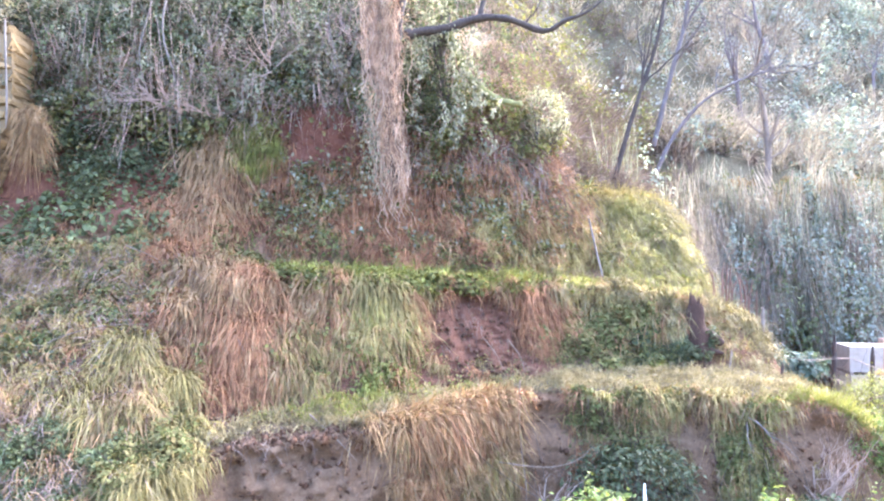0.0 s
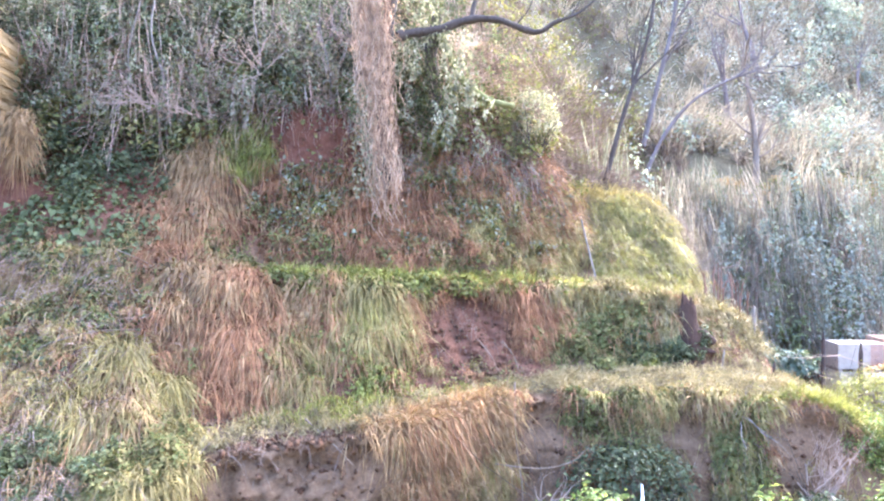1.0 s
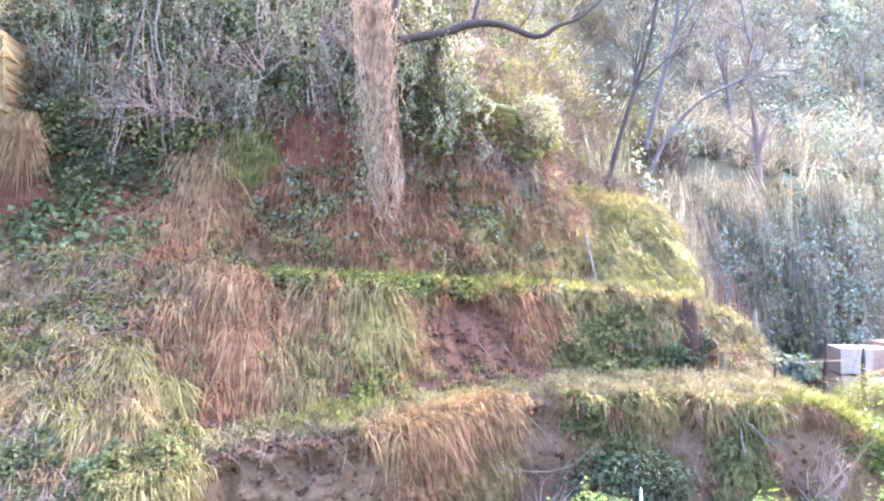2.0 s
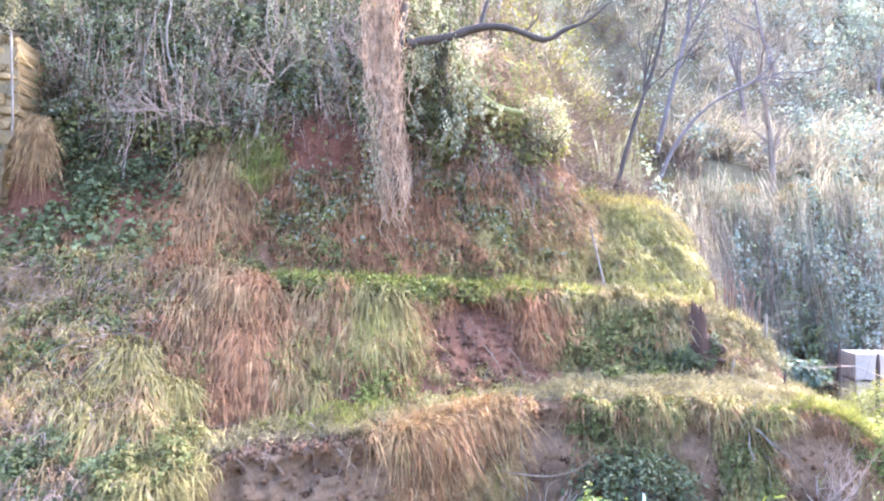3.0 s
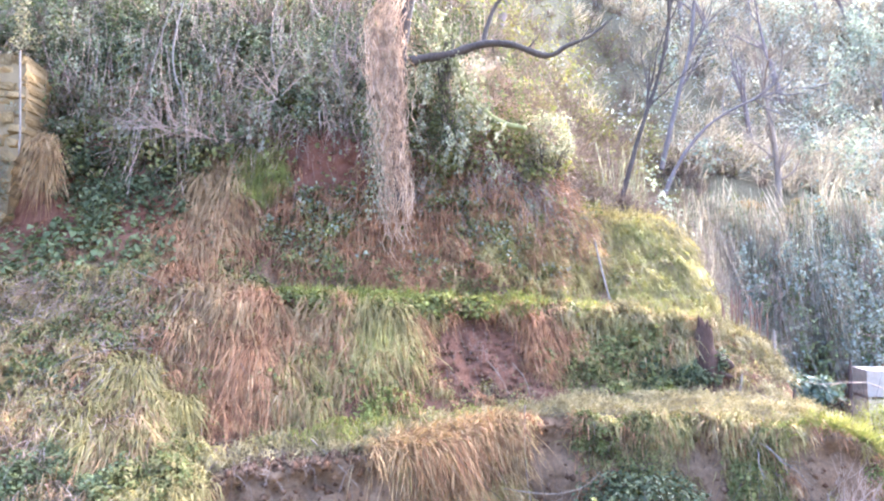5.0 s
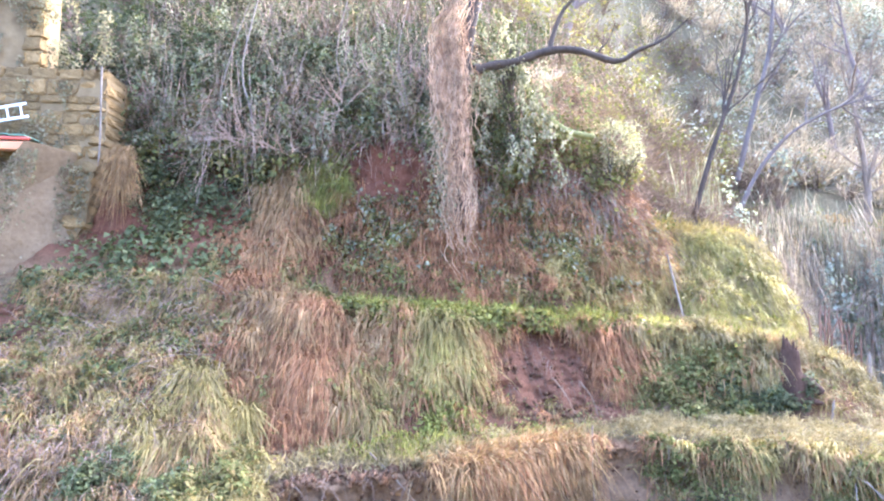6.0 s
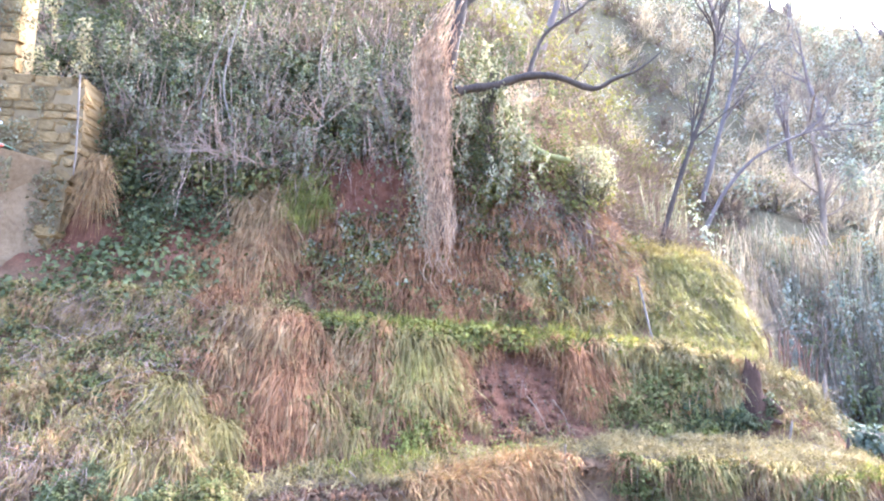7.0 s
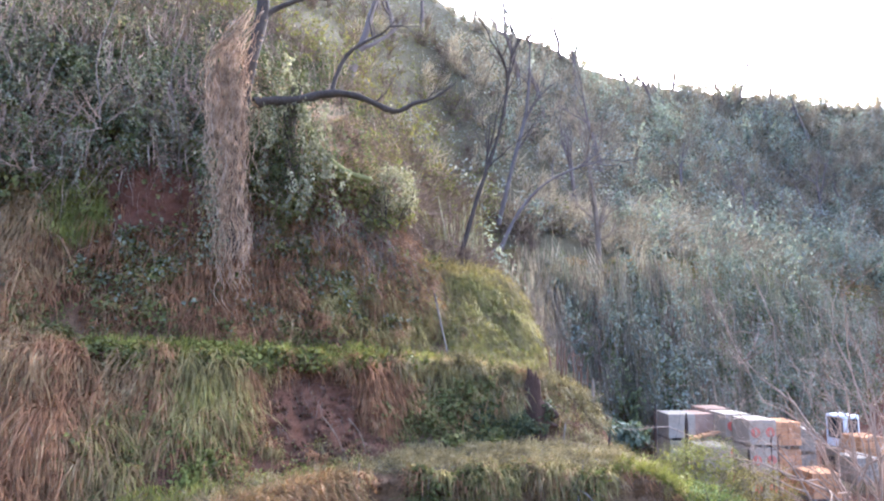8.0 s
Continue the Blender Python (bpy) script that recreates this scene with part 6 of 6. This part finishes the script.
# ---- the builders' yard ----
def pallet(name, label, x, y, z, rz, load, w=0.93, d=0.93, h=0.76):
    """A timber pallet with its load: clay or grey blocks, or blocks under film."""
    t = tagged(new(name), label, "pallet", "stacked pallets in the yard")
    t.matrix_basis = put((x, y, z)) @ pose(0, 0, 0, 0, 0, rz)
    for k in range(5):
        part("deck_board", box_bm(w, 0.12, 0.022, 0.004, 0.002, (0, -d / 2 + 0.06 + k * (d - 0.12) / 4, 0.105)), TIMBER, t)
    for k in range(3):
        part("bearer", box_bm(0.1, d, 0.09, 0.006, 0.003, (-w / 2 + 0.06 + k * (w - 0.12) / 2, 0, 0.047)), TIMBER, t)
    mat = {"plain": GREY_BLOCK, "clay": BRICK, "grey": GREY_BLOCK, "film": GREY_BLOCK, "clay_film": BRICK}[load]
    if load in ("clay", "grey"):
        nx, ny, nz = 4, 4, 4
        me = bpy.data.meshes.new("block")
        bm = box_bm(w / nx - 0.012, d / ny - 0.012, h / nz - 0.01, 0.012, 0.003)
        bm.to_mesh(me)
        bm.free()
        me.materials.append(mat)
        for i in range(nx):
            for j in range(ny):
                for k in range(nz):
                    if 0 < i < nx - 1 and 0 < j < ny - 1 and k < nz - 1:
                        continue
                    ob = new("block", me)
                    ob.parent = t
                    ob.matrix_basis = put((-w / 2 + (i + 0.5) * w / nx + rng.normal() * 0.004, -d / 2 + (j + 0.5) * d / ny + rng.normal() * 0.004, 0.118 + (k + 0.5) * h / nz))
    else:
        part("load", box_bm(w - 0.03, d - 0.03, h, 0.01, 0.004, (0, 0, 0.118 + h / 2)), mat, t, "stacked blocks under film")
        ring = bmesh.new()
        bmesh.ops.create_cube(ring, size=1)
        bmesh.ops.subdivide_edges(ring, edges=list(ring.edges), cuts=7, use_grid_fill=True)
        for v in ring.verts:
            p = np.array([v.co])
            k = 1 + 0.014 * fbm(p * (1, 1, 2.5) + x + z, 0.22, 2)[0]
            v.co = Vector((v.co.x * (w + 0.02) * k, v.co.y * (d + 0.02) * k, v.co.z * (h + 0.03) * (1 + (k - 1) * 0.5) + 0.118 + h / 2))
        part("film_wrap", ring, PINK_FILM if load == "clay_film" else FILM, t, "crumpled stretch film")
        if load == "film":
            for u in (-0.26, 0.26):
                bm = bmesh.new()
                bmesh.ops.create_cone(bm, cap_ends=True, segments=20, radius1=0.16, radius2=0.16, depth=0.012)
                ob = part("printed_mark", bm, RED_PRINT, t, "red printed disc")
                ob.matrix_basis = pose(u, -d / 2 - 0.022, 0.5, 90, 0, 0)
                part("printed_bar", box_bm(0.06, 0.2, 0.008, 0.004, 0, (0, 0, 0.011)), FILM, ob)
    return t


PINK_FILM = grainy("pinkish_film", (0.30, 0.18, 0.115), (0.45, 0.30, 0.20), 0.72, 6, 0.5, dist=0.03)
H = 0.885
YARD = -3.1
for words, x, y, top, load, nhigh in (
        ("grey film-wrapped pallet on the stack", 13.32, 19.4, -0.64, "plain", 3),
        ("pinkish film-wrapped pallet of clay blocks", 14.32, 19.7, -0.70, "clay_film", 3),
        ("white film-wrapped pallet with red printed discs", 15.25, 17.9, -0.66, "film", 3),
        ("white film-wrapped pallet with red printed discs", 15.25, 18.95, -0.62, "film", 3),
        ("white film-wrapped pallet behind the others", 15.2, 20.0, -0.58, "clay_film", 3),
        ("pallet of orange clay blocks", 16.25, 17.9, -0.74, "clay", 3),
        ("pallet of grey blocks", 17.9, 19.0, -1.2, "grey", 2),
        ("pallet of orange clay blocks", 16.3, 16.5, -2.05, "clay", 1),
        ("pallet of grey blocks", 13.5, 17.9, -1.42, "grey", 2),
        ("pallet of orange clay blocks", 20.4, 18.6, -1.5, "clay", 2),
        ("pallet of grey blocks", 18.9, 17.4, -1.9, "grey", 1)):
    for k in range(nhigh):
        pallet("block_pallet", words, x + rng.normal() * 0.03, y, top - H * (k + 1), -6 + rng.normal() * 1.5, load)


def tile_pile():
    t = tagged(new("tile_pile"), "loose pile of orange roof tiles on a pallet", "roof tiles")
    t.matrix_basis = put((13.75, 18.6, -1.5))
    for k in range(9):
        bm = bmesh.new()
        bmesh.ops.create_cone(bm, cap_ends=False, segments=10, radius1=0.1, radius2=0.075, depth=0.42)
        bmesh.ops.delete(bm, geom=[v for v in bm.verts if v.co.y < -0.03], context="VERTS")
        ob = part("roof_tile", bm, BRICK, t)
        ob.matrix_basis = put((-0.35 + 0.11 * k, rng.normal() * 0.02, 0.05 + 0.02 * (k % 3) + 0.02 * k)) @ pose(0, 0, 0, 90, rng.normal() * 6, 90 + rng.normal() * 6)
    part("board", box_bm(1.15, 0.5, 0.04, 0.005, 0.002, (0.05, 0, -0.06)), TIMBER, t)
    for u in (-0.45, 0.5):
        part("leg", box_bm(0.08, 0.4, 1.55, 0.006, 0.003, (u, 0, -0.85)), TIMBER, t)


tile_pile()


def pipe_frame():
    t = tagged(new("iron_hoop"), "bent rusty iron pipe frame standing in the yard", "hoop")
    for dx in (0.0, 0.22):
        rod("upright", [(13.05 + dx, 14.6, -3.15), (13.03 + dx, 14.6, -1.6), (13.02 + dx, 14.6, -0.72), (13.1 + dx, 14.6, -0.55)], 0.02, 0.02, RUSTY, 10, 6, 0.0, t)
    rod("crossbar", [(13.02, 14.6, -0.95), (13.15, 14.6, -0.95), (13.27, 14.6, -0.95)], 0.015, 0.015, RUSTY, 4, 6, 0.0, t)


pipe_frame()


def digger():
    t = tagged(new("mini_digger"), "small white-cabbed digger parked behind the pallets", "digger")
    t.matrix_basis = put((21.6, 20.4, YARD)) @ pose(0, 0, 0, 0, 0, 10)
    for u in (-0.42, 0.42):
        tr = part("track", box_bm(1.5, 0.24, 0.38, 0.12, 0, (0, u, 0.19), 3), RUBBER, t)
        for k in range(4):
            bm = bmesh.new()
            bmesh.ops.create_cone(bm, cap_ends=True, segments=14, radius1=0.12, radius2=0.12, depth=0.26)
            part("roller", bm, RUSTY, tr).matrix_basis = pose(-0.51 + 0.34 * k, u, 0.18, 90, 0, 0)
    part("chassis", box_bm(1.25, 1.0, 0.4, 0.06, 0, (0.1, 0, 0.6), 2), GREY_BLOCK, t)
    cab = part("cab", box_bm(0.85, 0.8, 1.25, 0.06, 0, (-0.1, 0, 1.42), 3), WHITE_PAINT, t)
    part("side_window", box_bm(0.55, 0.02, 0.6, 0.03, 0, (-0.1, -0.402, 1.62), 2), DARK_GLASS, cab)
    part("front_window", box_bm(0.02, 0.6, 0.8, 0.03, 0, (-0.527, 0, 1.55), 2), DARK_GLASS, cab)
    rod("boom", [(-0.6, 0.3, 0.7), (-1.2, 0.3, 1.3), (-1.7, 0.3, 1.2), (-2.0, 0.3, 0.5)], 0.07, 0.05, GREY_BLOCK, 10, 6, 0.0, t)


digger()


def white_box():
    t = tagged(new("site_cabinet"), "small white cabinet with a blue panel in the yard", "cabinet")
    t.matrix_basis = put((19.2, 15.6, -2.6)) @ pose(0, 0, 0, 0, 0, -8)
    part("body", box_bm(0.62, 0.5, 1.0, 0.02, 0.002, (0, 0, 0)), WHITE_PAINT, t)
    part("panel", box_bm(0.42, 0.02, 0.34, 0.01, 0, (0.0, -0.255, 0.2)), BLUE_PAINT, t, "blue panel")


white_box()


def hut():
    t = tagged(new("hillside_hut"), "small pale rendered hut half hidden among the bare trees", "hut")
    t.location = (18.6, 40.0, 13.2)
    wall = part("wall", box_bm(2.6, 2.0, 2.2, 0.03, 0.01, (0, 0, 1.3)), WHITE_PAINT, t)
    part("roof", box_bm(3.0, 2.4, 0.12, 0.03, 0.01, (0, 0, 2.46)), TIMBER, t)
    part("door", box_bm(0.1, 0.06, 1.6, 0.01, 0.0, (-1.1, -1.02, 1.0)), DARK_TIMBER, t)
    part("footing", box_bm(2.7, 2.1, 4.5, 0.03, 0.01, (0, 0, -2.05)), MORTAR, t)


hut()


tagged(rod("stake", [(2.35, 7.0, -3.1), (2.34, 7.0, -1.5), (2.33, 7.0, -0.32)], 0.035, 0.03, WHITE_PAINT, 6, 6, 0.02), "pale painted garden stake among the bushes", "stake")
